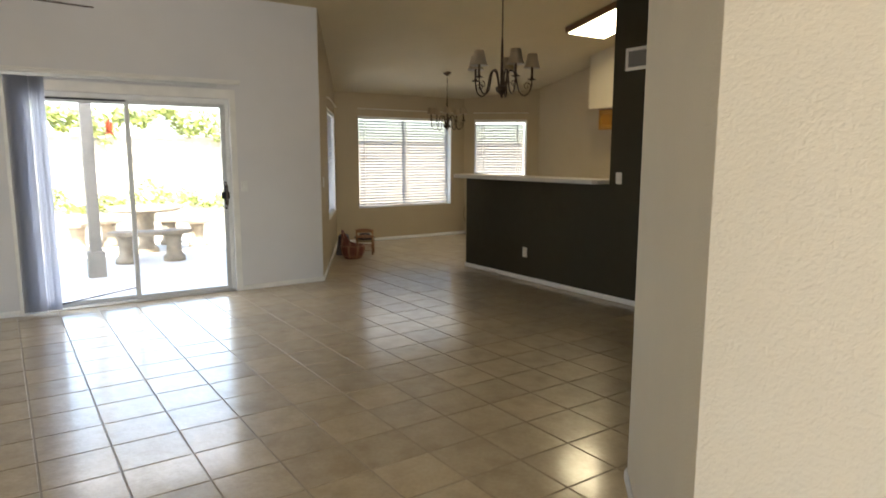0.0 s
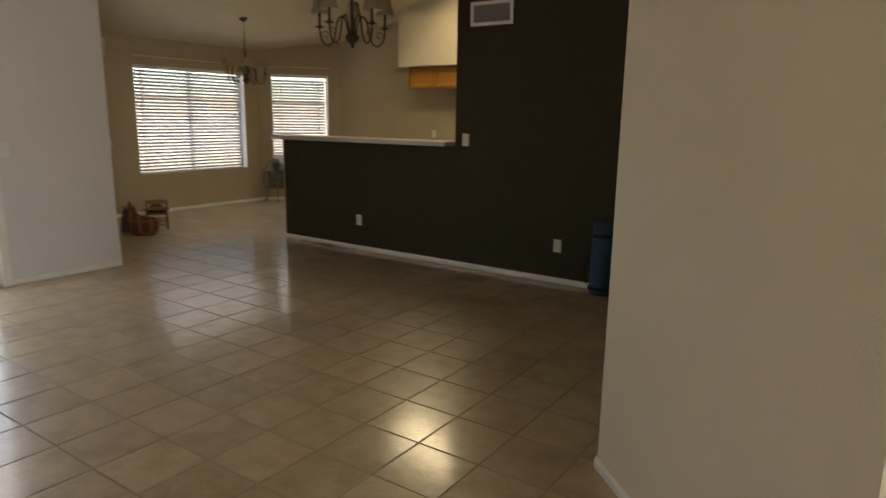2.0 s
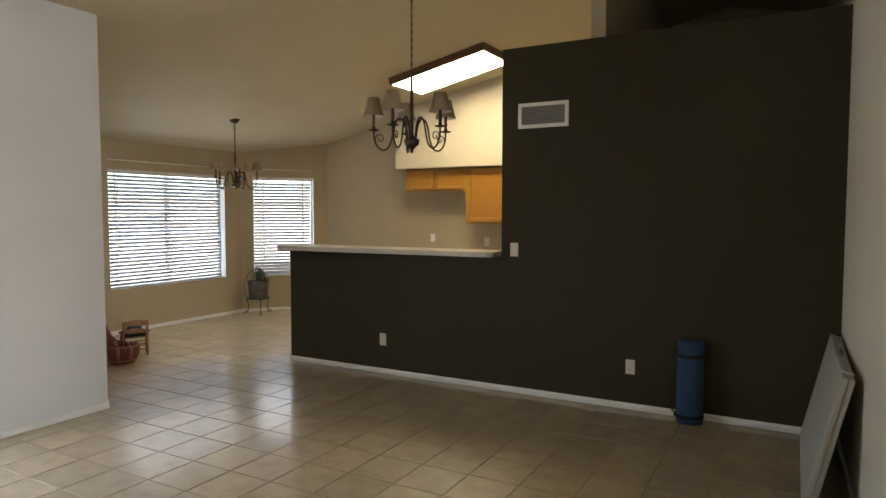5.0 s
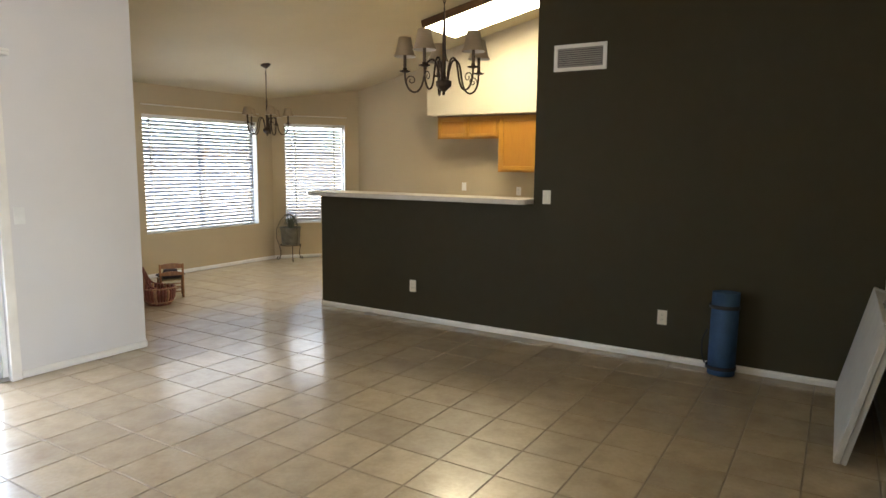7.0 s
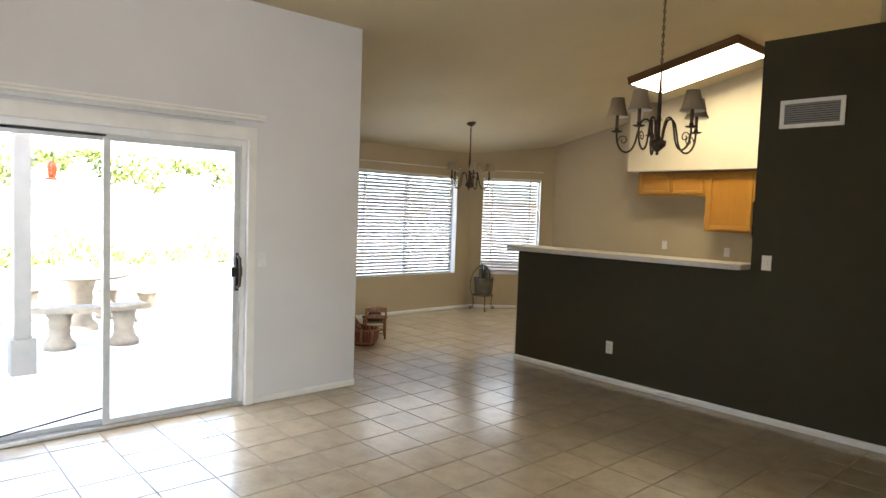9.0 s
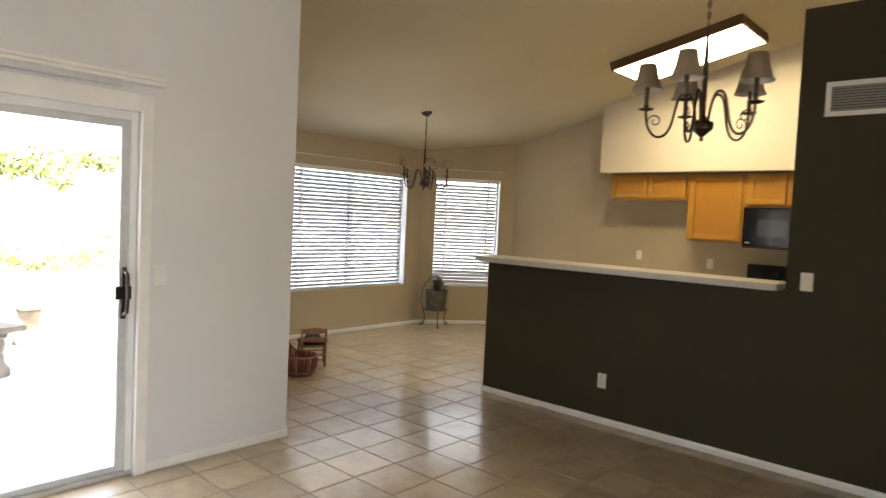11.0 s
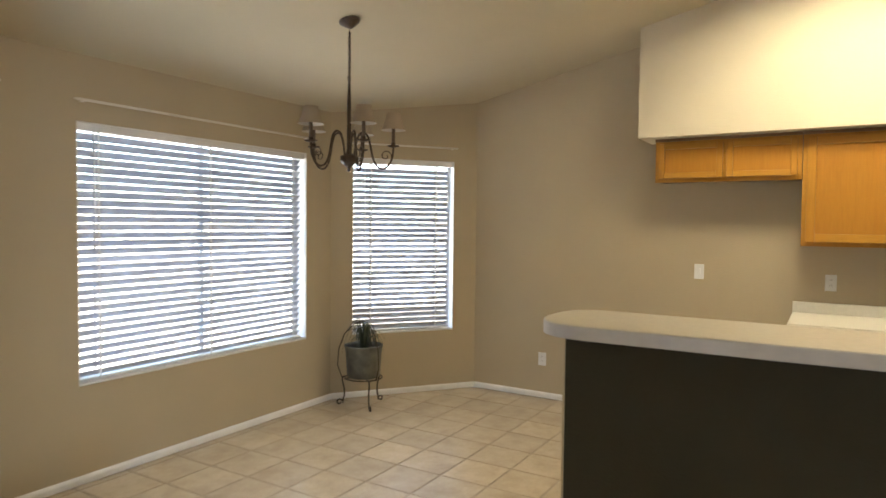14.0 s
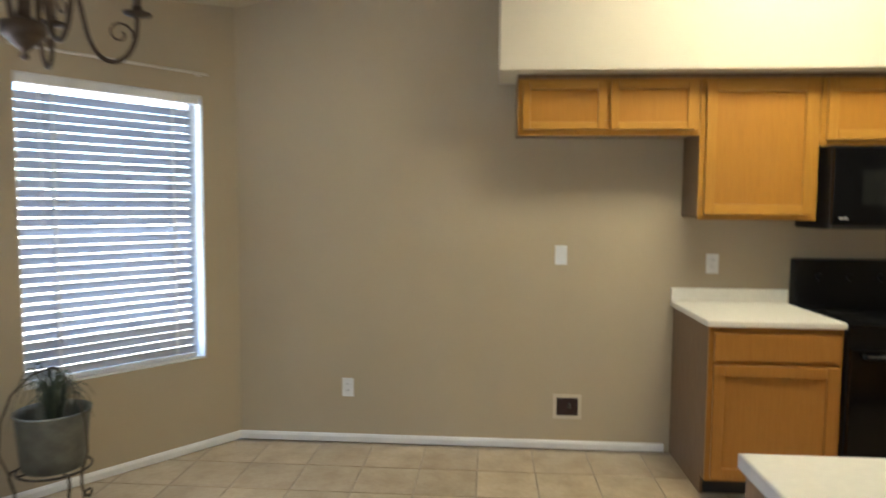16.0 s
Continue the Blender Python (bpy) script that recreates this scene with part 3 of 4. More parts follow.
def wall_plate(m, kind, label, group=""):
    """A cover plate in local x-z, its face towards local -y."""
    face_m = M_PLATE if "ivory" in label else M_VINYL
    pl = thing("light_switch" if kind == "switch" else "wall_outlet", label, "switch" if kind == "switch" else "outlet", m, group)
    part("cover_plate", boxed(-0.036, 0.036, -0.006, 0.0, -0.058, 0.058, 0.003), face_m, pl)
    if kind == "switch":
        part("toggle", boxed(-0.011, 0.011, -0.013, -0.005, -0.02, 0.022, 0.003), face_m, pl)
    else:
        for z in (-0.02, 0.02):
            sock = part("socket", lathe([(0.017, 0), (0.017, 0.003)], 14), face_m, pl)
            sock.matrix_basis = pose(0, -0.0055, z, 90)
            for x in (-0.006, 0.006):
                part("slot", boxed(x - 0.0012, x + 0.0012, -0.0095, -0.0087, z - 0.004, z + 0.005), M_SLOT, sock).matrix_parent_inverse = sock.matrix_basis.inverted()
    return pl


def on_wall(x, y, z, face):
    """The pose of a plate on a wall whose face looks along the given heading in degrees."""
    return pose(x, y, z, 0, 0, face + 90)


wall_plate(on_wall(GX, 5.226, 0.338, 180), "outlet", "ivory duplex outlet low on the dark half wall", "outlets on the dark wall")
wall_plate(on_wall(GX, 2.86, 0.345, 180), "outlet", "ivory duplex outlet low on the dark wall", "outlets on the dark wall")
wall_plate(on_wall(GX, 3.86, 1.25, 180), "switch", "ivory light switch on the dark wall beside the bar")
wall_plate(on_wall(2.11, DY, 1.14, 270), "switch", "white light switch beside the patio door")
wall_plate(on_wall(KX, 6.485, 1.19, 180), "switch", "white outlet plate high on the kitchen wall")
wall_plate(on_wall(KX, 7.783, 0.348, 180), "outlet", "white duplex outlet low on the kitchen wall")
wall_plate(on_wall(KX, 5.6, 1.15, 180), "outlet", "white duplex outlet above the counter")
wall_plate(on_wall(5.80, 9.331, 0.345, 270), "outlet", "white duplex outlet under the wide bay window")
wall_plate(on_wall(2.45, 1.3785, 1.12, 91.2), "switch", "white light switch on the cream side wall")
wall_plate(on_wall(2.62, 1.3828, 0.40, 91.2), "outlet", "white duplex outlet low on the cream side wall")
sd = math.degrees(math.atan2(W1[1] - W0[1], W1[0] - W0[0])) - 90
wall_plate(on_wall(3.0 + 0.3 * 0.4775, DY + 0.3 * 0.879, 1.15, sd), "switch", "white light switch on the bay wall")

wb = thing("water_box", "recessed metal valve box for a fridge water line", "valve box", on_wall(KX, 6.43, 0.264, 180))
bm = bmesh.new()
for a in ((-0.085, 0.085, -0.006, 0, 0.055, 0.075), (-0.085, 0.085, -0.006, 0, -0.075, -0.055), (-0.085, -0.065, -0.006, 0, -0.055, 0.055), (0.065, 0.085, -0.006, 0, -0.055, 0.055)):
    add_box(bm, *a)
part("frame", bm, M_SOFFIT, wb, "beige trim plate")
part("back_plate", boxed(-0.065, 0.065, -0.003, 0.0, -0.055, 0.055), M_HAT, wb)
part("valve", tube([(0.01, -0.004, 0), (0.01, -0.03, 0), (0.01, -0.03, 0.025)], 0.009), M_BRONZE, wb)

vent = thing("air_vent", "white painted metal air return grille on the dark wall", "vent", on_wall(GX, 3.61, 2.383, 180))
bm = bmesh.new()
for a in ((-0.22, 0.22, -0.012, 0, 0.075, 0.105), (-0.22, 0.22, -0.012, 0, -0.105, -0.075), (-0.22, -0.19, -0.012, 0, -0.075, 0.075), (0.19, 0.22, -0.012, 0, -0.075, 0.075)):
    add_box(bm, *a, 0.003)
part("frame", bm, M_TRIM, vent)
part("backing", boxed(-0.19, 0.19, -0.002, 0, -0.075, 0.075), M_SLOT, vent)
for i in range(9):
    part("slat", boxed(-0.19, 0.19, -0.0008, 0.0008, -0.006, 0.006), M_VENT, vent).matrix_basis = pose(0, -0.007, -0.066 + i * 0.0165, 35)

# kitchen light on the sloped ceiling
tilt = math.degrees(math.atan(SLOPE))
lx, ly = 6.79, 5.465
kl = thing("ceiling_light", "wood-framed fluorescent ceiling light, lit, over the kitchen", "ceiling light", Matrix.Translation((lx, ly, ceil_z(ly) - 0.01)) @ Matrix.Rotation(radians(-tilt), 4, "X"))
bm = bmesh.new()
for a in ((-0.37, -0.345, -0.645, 0.645, -0.078, 0.015), (0.345, 0.37, -0.645, 0.645, -0.078, 0.015), (-0.345, 0.345, -0.645, -0.62, -0.078, 0.015), (-0.345, 0.345, 0.62, 0.645, -0.078, 0.015)):
    add_box(bm, *a, 0.004)
part("frame", bm, M_FIX, kl, "dark stained wooden frame")
part("diffuser", boxed(-0.343, 0.343, -0.618, 0.618, -0.082, -0.066, 0.004), M_LIGHT, kl, "glowing white acrylic diffuser")

# soffit over the cabinets
bm = bmesh.new()
vs = [[bm.verts.new((x, y, z)) for z in (2.2, ceil_z(y) + 0.01)] for x, y in ((7.76, 3.25), (7.76, 6.87), (KX, 6.87), (KX, 3.25))]
for i in range(4):
    j = (i + 1) % 4
    bm.faces.new((vs[i][0], vs[j][0], vs[j][1], vs[i][1]))
bm.faces.new([v[0] for v in vs])
bm.faces.new([v[1] for v in vs][::-1])
tagged(part("soffit", bm, M_SOFFIT), "cream painted drywall soffit above the oak cabinets", "soffit", kind="structure")


# ---- kitchen ----
def panel_door(parent, y0, y1, z0, z1, x, name="cabinet_door", oak=None):
    """A frame-and-panel oak door; its face looks towards -x."""
    panel_m, stile_m, rail_m = oak or (M_OAK_PANEL, M_OAK, M_OAK_H)
    rail = 0.055 if z1 - z0 > 0.3 else 0.042
    d = part(name, boxed(x - 0.007, x - 0.001, y0 + rail - 0.01, y1 - rail + 0.01, z0 + rail - 0.01, z1 - rail + 0.01), panel_m, parent)
    for a, b in ((y0, y0 + rail), (y1 - rail, y1)):
        part("stile", boxed(x - 0.022, x, a, b, z0, z1, 0.006), stile_m, d)
    for a, b in ((z0, z0 + rail), (z1 - rail, z1)):
        part("rail", boxed(x - 0.0215, x, y0 + rail, y1 - rail, a, b, 0.006), rail_m, d)
    return d


def upper_cabinet(y0, y1, z0, z1, doors, label):
    c = thing("wall_cabinet", label, "cabinet", None, "oak wall cabinets")
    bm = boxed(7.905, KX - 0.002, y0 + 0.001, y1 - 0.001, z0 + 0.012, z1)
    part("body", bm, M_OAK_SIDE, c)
    ff = bmesh.new()
    for a in ((y0 + 0.001, y0 + 0.036, z0, z1), (y1 - 0.036, y1 - 0.001, z0, z1), (y0 + 0.036, y1 - 0.036, z0, z0 + 0.03), (y0 + 0.036, y1 - 0.036, z1 - 0.04, z1)):
        add_box(ff, 7.886, 7.9045, *a, 0.002)
    if doors == 2:
        add_box(ff, 7.886, 7.9045, (y0 + y1) / 2 - 0.02, (y0 + y1) / 2 + 0.02, z0 + 0.03, z1 - 0.04, 0.002)
    part("face_frame", ff, M_OAK, c)
    part("top_strip", boxed(7.872, 7.8855, y0 + 0.001, y1 - 0.001, z1 - 0.022, z1 - 0.001, 0.002), M_OAK_SIDE, c, "thin dark strip along the cabinet top under the soffit")
    w = (y1 - y0 - 0.03) / doors
    for i in range(doors):
        panel_door(c, y0 + 0.015 + i * w + 0.013, y0 + 0.015 + (i + 1) * w - 0.013, z0 + 0.03, z1 - 0.04, 7.885)
    return c


upper_cabinet(5.79, 6.77, 1.87, 2.198, 2, "short honey oak wall cabinet with two doors over the fridge space")
upper_cabinet(5.165, 5.788, 1.415, 2.198, 1, "tall honey oak wall cabinet with one door")
upper_cabinet(4.33, 5.163, 1.815, 2.198, 2, "honey oak wall cabinet with two doors over the microwave")

mw = thing("microwave", "black over-the-range microwave under the oak cabinet", "microwave")
part("body", boxed(7.80, KX - 0.002, 4.375, 5.14, 1.372, 1.811, 0.008), M_BLACK, mw)
part("door", boxed(7.775, 7.799, 4.60, 5.137, 1.395, 1.80, 0.006), M_BLACK_GLASS, mw, "glossy black door")
part("window", boxed(7.7725, 7.7745, 4.70, 4.99, 1.50, 1.68), M_GREY_GLASS, mw, "dark meshed window")
part("control_panel", boxed(7.775, 7.799, 4.378, 4.597, 1.395, 1.80, 0.006), M_BLACK_GLASS, mw)
part("badge", boxed(7.772, 7.7745, 5.06, 5.105, 1.425, 1.437), M_ALU, mw, "small silver badge")
part("grille", boxed(7.785, 7.80, 4.38, 5.135, 1.374, 1.392), M_SLOT, mw)

st = thing("stove", "black freestanding electric range with a high backguard", "stove")
part("body", boxed(7.53, KX - 0.004, 4.405, 5.16, 0.09, 0.90, 0.006), M_BLACK, st)
part("plinth", boxed(7.60, KX - 0.01, 4.42, 5.145, 0.002, 0.09), M_SLOT, st)
part("cooktop", boxed(7.51, KX - 0.09, 4.402, 5.163, 0.9005, 0.915, 0.004), M_BLACK_GLASS, st)
bg = boxed(KX - 0.088, KX - 0.006, 4.405, 5.16, 0.901, 1.19, 0.018)
part("backguard", bg, M_BLACK, st)
part("oven_door", boxed(7.495, 7.529, 4.41, 5.155, 0.26, 0.80, 0.008), M_BLACK_GLASS, st)
part("drawer", boxed(7.50, 7.529, 4.41, 5.155, 0.095, 0.25, 0.006), M_BLACK, st)
part("handle", tube([(7.497, 4.47, 0.765), (7.455, 4.47, 0.77), (7.455, 5.095, 0.77), (7.497, 5.095, 0.765)], 0.011), M_BLACK, st)
for i in range(4):
    kn = part("knob", lathe([(0.022, 0), (0.018, 0.022)], 12), M_BLACK, st)
    kn.matrix_basis = pose(KX - 0.088, 4.52 + i * 0.17, 1.09, 0, -90, 0)
for y in (4.6, 4.96):
    for x in (7.66, 7.95):
        part("burner", lathe([(0.09, 0.9155), (0.09, 0.9175)], 20, (x, y)), M_GREY_GLASS, st)

bc = thing("base_cabinet", "honey oak base cabinet with a drawer and one door", "cabinet")
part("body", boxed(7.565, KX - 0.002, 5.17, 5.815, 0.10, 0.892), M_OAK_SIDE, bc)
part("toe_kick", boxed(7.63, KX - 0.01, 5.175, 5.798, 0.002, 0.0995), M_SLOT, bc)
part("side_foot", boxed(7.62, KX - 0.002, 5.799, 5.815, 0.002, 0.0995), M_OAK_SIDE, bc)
ff = bmesh.new()
for a in ((5.17, 5.208, 0.10, 0.892), (5.777, 5.815, 0.10, 0.892), (5.208, 5.777, 0.10, 0.135), (5.208, 5.777, 0.85, 0.892), (5.208, 5.777, 0.68, 0.72)):
    add_box(ff, 7.546, 7.5645, *a, 0.002)
part("face_frame", ff, M_OAK_BASE, bc)
part("drawer_front", boxed(7.526, 7.5455, 5.192, 5.793, 0.72, 0.862, 0.009), M_OAK_BASE, bc)
panel_door(bc, 5.192, 5.793, 0.118, 0.70, 7.545, oak=(M_OAK_BASE, M_OAK_BASE, M_OAK_BASE))
wt = thing("worktop", "white laminate worktop with a low backsplash", "worktop")
part("top", boxed(7.515, KX - 0.002, 5.168, 5.835, 0.8925, 0.926, 0.01), M_LAMINATE, wt)
part("backsplash", boxed(KX - 0.022, KX - 0.002, 5.168, 5.835, 0.9265, 1.005, 0.004), M_LAMINATE, wt)

pc = thing("peninsula_cabinet", "oak veneered peninsula cabinet behind the half wall", "cabinet")
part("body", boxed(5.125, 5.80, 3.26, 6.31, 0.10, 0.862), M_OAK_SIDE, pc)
part("toe_kick", boxed(5.13, 5.73, 3.28, 6.29, 0.002, 0.0995), M_SLOT, pc)
for i in range(5):
    d = boxed(5.8005, 5.819, 3.30 + i * 0.602, 3.30 + i * 0.602 + 0.58, 0.12, 0.84, 0.006)
    part("cabinet_door", d, M_OAK, pc)
wt = thing("peninsula_worktop", "white laminate worktop on the kitchen side of the half wall", "worktop")
part("top", boxed(5.123, 5.834, 3.26, 6.309, 0.8625, 0.90, 0.004), M_LAMINATE, wt)
part("end_band", boxed(5.123, 5.834, 6.3095, 6.315, 0.8635, 0.899, 0.002), M_LAM_EDGE, wt, "grey laminate edge band")
part("side_band", boxed(5.8345, 5.84, 3.26, 6.315, 0.8635, 0.899, 0.002), M_LAM_EDGE, wt, "grey laminate edge band")

# raised bar top with a rounded corner over the half wall
pts = [(5.145, 3.985), (5.145, 6.34), (5.10, 6.40), (5.02, 6.425)]
for k in range(13):
    t = k / 12
    pts.append(((1 - t) ** 2 * 4.94 + 2 * t * (1 - t) * 4.74 + t * t * 4.73, (1 - t) ** 2 * 6.43 + 2 * t * (1 - t) * 6.432 + t * t * 6.24))
pts += [(4.735, 5.7), (4.775, 4.8), (4.80, 4.03), (4.83, 3.985)]
bt = thing("bar_top", "cream laminate bar top with a rounded end", "bar top")
part("slab", extruded(pts, 1.1885, 1.2305, 0.004), M_LAM_EDGE, bt, "grey laminate edge band")
mid = (4.95, 5.3)
inner = [(x + (0.004 if x < mid[0] else -0.004), y + (0.004 if y < mid[1] else -0.004)) for x, y in pts]
part("top_sheet", extruded(inner, 1.2307, 1.232), M_BAR, bt, "cream laminate top sheet")


# ---- chandeliers ----
def smooth(pts, n):
    """Points along a smooth curve through the given ones."""
    out = []
    for i in range(len(pts) - 1):
        q = [Vector(pts[min(max(i + d, 0), len(pts) - 1)]) for d in (-1, 0, 1, 2)]
        for k in range(n):
            t = k / n
            out.append(tuple(0.5 * (2 * q[1] + (q[2] - q[0]) * t + (2 * q[0] - 5 * q[1] + 4 * q[2] - q[3]) * t * t + (3 * q[1] - q[0] - 3 * q[2] + q[3]) * t ** 3)))
    return out + [tuple(pts[-1])]


def make_chandelier(label, hang, tall=1.0):
    """Origin at the lowest finial; hang: height of the ceiling above it."""
    c = thing("chandelier", label, "chandelier", None, "five-arm chandeliers")
    part("column", lathe([(0.004, 0.0), (0.012, 0.008), (0.007, 0.02), (0.02, 0.032), (0.046, 0.055), (0.052, 0.06), (0.054, 0.092), (0.03, 0.10), (0.019, 0.112),
                          (0.0135, 0.13), (0.0125, 0.30), (0.0115, 0.44), (0.007, 0.52), (0.004, 0.54)], 12), M_BRONZE, c)
    bell = [(0.076, 0), (0.066, 0.018), (0.058, 0.045), (0.049, 0.085), (0.042, 0.125), (0.0405, 0.125), (0.0475, 0.085), (0.0565, 0.045), (0.0645, 0.018), (0.0745, 0.0), (0.076, 0)]
    for i in range(5):
        a = 2 * math.pi * i / 5 + 0.35
        arm_m = Matrix.Rotation(a, 4, "Z")
        cp = [(0.03, 0.09), (0.042, 0.17), (0.062, 0.225), (0.09, 0.235), (0.115, 0.21), (0.13, 0.15), (0.145, 0.08), (0.17, 0.035), (0.205, 0.022), (0.24, 0.045), (0.262, 0.095), (0.267, 0.155)]
        arm = part("arm", tube([(x, 0, z) for x, z in smooth(cp, 3)], 0.0065, 7), M_BRONZE, c)
        arm.matrix_basis = arm_m
        sc = [(0.262 - 0.005, 0.10)]
        for k in range(13):
            th, rr = -0.3 + k * 0.62, 0.036 - k * 0.0023
            sc.append((0.222 + rr * math.cos(th), 0.10 + rr * math.sin(th)))
        part("scroll", tube([(x, 0, z) for x, z in sc], 0.0035, 6), M_BRONZE, arm)
        part("candle_cup", lathe([(0.008, 0.15), (0.036, 0.158), (0.038, 0.163), (0.012, 0.166), (0.014, 0.18)], 14, (0.267, 0)), M_BRONZE, arm)
        part("candle_sleeve", lathe([(0.0105, 0.18), (0.0105, 0.275)], 10, (0.267, 0)), M_CANDLE, arm)
        sh = part("shade", lathe([(r_, 0.255 + h_ * tall) for r_, h_ in bell], 20, (0.267, 0), False), M_SHADE, c, "small linen clip-on shade")
        sh.matrix_basis = arm_m
        part("lining", lathe([(r_ - 0.0012, 0.2555 + h_ * tall * 0.985) for r_, h_ in bell[5:10][::-1]], 20, (0.267, 0), False), M_SHADE_IN, sh, "pale inner lining")
    part("loop", tube([(0.012 * math.cos(t), 0, 0.555 + 0.016 * math.sin(t)) for t in np.linspace(-1.5, 4.7, 12)], 0.003, 6), M_BRONZE, c)
    z = 0.575
    link = bmesh.new()
    loop = [(0.008 * math.cos(t), 0, 0.016 * math.sin(t)) for t in np.linspace(0, 2 * math.pi, 11)]
    add_tube(link, loop, 0.0026, 5)
    n = max(1, int((hang - 0.06 - z) / 0.026))
    first = part("chain_link", link, M_BRONZE, c)
    for k in range(n):
        mm = pose(0, 0, z + 0.008 + k * 0.026, 0, 0, 90 * (k % 2))
        if k:
            child_copy(first, c, mm)
        else:
            first.matrix_basis = mm
    part("cord", tube([(0.003, 0, 0.54), (0.004, 0.002, hang - 0.03)], 0.0025, 5), M_CANDLE, c)
    cano = part("canopy", lathe([(0.008, -0.05), (0.03, -0.035), (0.062, -0.012), (0.065, 0.0), (0.06, 0.006)], 20), M_BRONZE, c)
    cano.matrix_basis = Matrix.Translation((0, 0, hang)) @ Matrix.Rotation(-math.atan(SLOPE), 4, "X")
    return c


c1 = make_chandelier("aged bronze five-arm chandelier with linen shades over the great room", ceil_z(4.065) - 1.978)
c1.matrix_world = pose(3.65, 4.065, 1.978, 0, 0, 20)
c2 = make_chandelier("aged bronze five-arm chandelier with linen shades in the bay", ceil_z(8.105) - 1.85, 0.8)
c2.matrix_world = pose(5.875, 8.105, 1.85, 0, 0, 1.3)

# ceiling fan in the great room
fan = thing("ceiling_fan", "ceiling fan with grey-brown blades on a long downrod, at rest", "ceiling fan", pose(-0.22, 3.7, 2.3, 0, 0, 9))
part("motor", lathe([(0.05, -0.09), (0.1, -0.07), (0.12, -0.02), (0.12, 0.05), (0.06, 0.1), (0.02, 0.12)], 20), M_BRONZE, fan)
part("downrod", tube([(0, 0, 0.1), (0, 0, ceil_z(3.7) - 2.3)], 0.012), M_BRONZE, fan)
for i in range(5):
    bl = part("blade", boxed(0.17, 0.66, -0.065, 0.065, -0.004, 0.004, 0.003), M_BOX, fan)
    bl.matrix_basis = Matrix.Rotation(2 * math.pi * i / 5, 4, "Z") @ Matrix.Rotation(radians(10), 4, "X")
    part("blade_arm", boxed(0.1, 0.2, -0.015, 0.015, -0.012, -0.005, 0.002), M_BRONZE, bl)

# ---- loose things ----
mat_t = thing("foam_mat", "rolled blue foam camping mat standing against the dark wall", "mat", pose(4.885, 2.40, 0, 0, 2.0, 0))
bm = bmesh.new()
ring = []
turns, seg = 5.0, 150
for k in range(seg + 1):
    th = 2 * math.pi * turns * k / seg
    rr = 0.02 + 0.083 * k / seg
    ring.append((rr * math.cos(th), rr * math.sin(th)))
inner = [(x * (1 - 0.010 / max(math.hypot(x, y), 0.015)), y * (1 - 0.010 / max(math.hypot(x, y), 0.015))) for x, y in ring]
grid = [[bm.verts.new((x, y, z)) for z in (0.006, 0.615)] for x, y in ring]
gin = [[bm.verts.new((x, y, z)) for z in (0.006, 0.615)] for x, y in inner]
for i in range(seg):
    for q, s in ((grid, 1), (gin, -1)):
        f = bm.faces.new((q[i][0], q[i + 1][0], q[i + 1][1], q[i][1])[::s])
        f.smooth = True
    bm.faces.new((grid[i][1], grid[i + 1][1], gin[i + 1][1], gin[i][1]))
    bm.faces.new((grid[i][0], gin[i][0], gin[i + 1][0], grid[i + 1][0]))
part("roll", bm, M_BLUE, mat_t)
for z in (0.06, 0.51):
    part("strap", lathe([(0.1045, z - 0.014), (0.1065, z - 0.012), (0.1065, z + 0.012), (0.1045, z + 0.014)], 28, closed=False), M_STRAP, mat_t, "black elastic strap")
part("strap_tail", tube([(-0.03, 0.105, 0.33), (-0.04, 0.135, 0.25), (-0.05, 0.13, 0.15), (-0.04, 0.108, 0.08)], 0.006), M_STRAP, mat_t)

# folded table leaning on the side wall
lean = math.degrees(math.atan2(0.16, 0.71))
tb = thing("folding_table", "pale grey folded table leaning on its edge against the wall", "table", pose(3.62, 1.67, 0.018, lean, 0, 0))
part("tabletop", boxed(0.0, 1.35, -0.0305, 0.0, 0.0, 0.745, 0.008), M_BOARD, tb)
part("lower_half", boxed(0.01, 1.34, -0.061, -0.031, 0.002, 0.743, 0.008), M_BOARD, tb)
for x in (0.12, 1.2):
    part("hinge", boxed(x, x + 0.05, -0.062, 0.002, 0.738, 0.75, 0.002), M_ALU, tb)
part("handle", tube([(0.62, -0.03, 0.745), (0.63, -0.03, 0.765), (0.73, -0.03, 0.765), (0.74, -0.03, 0.745)], 0.007), M_BOARD_EDGE, tb)

# small ladder-back chair with a hat on it
ch = thing("doll_chair", "small brown wooden ladder-back chair with a rush seat", "chair", pose(4.385, 8.115, 0, 0, 0, -30))
for x in (-0.115, 0.115):
    part("back_leg", tube([(x, -0.1, 0.0), (x, -0.1, 0.2), (x * 1.03, -0.112, 0.385)], 0.0125, 8, [0.012, 0.0135, 0.011]), M_CHAIR, ch)
    part("front_leg", tube([(x * 1.1, 0.1, 0.0), (x * 1.1, 0.1, 0.215)], 0.012, 8), M_CHAIR, ch)
    part("stretcher", tube([(x * 1.02, -0.1, 0.09), (x * 1.08, 0.1, 0.09)], 0.007, 6), M_CHAIR, ch)
for z in (0.07, 0.125):
    part("stretcher", tube([(-0.115, -0.1, z), (0.115, -0.1, z)], 0.007, 6), M_CHAIR, ch)
    part("stretcher", tube([(-0.126, 0.1, z), (0.126, 0.1, z)], 0.007, 6), M_CHAIR, ch)
part("seat", extruded([(-0.115, -0.1), (0.115, -0.1), (0.135, 0.112), (-0.135, 0.112)], 0.19, 0.212, 0.008), M_RUSH, ch, "woven rush seat")
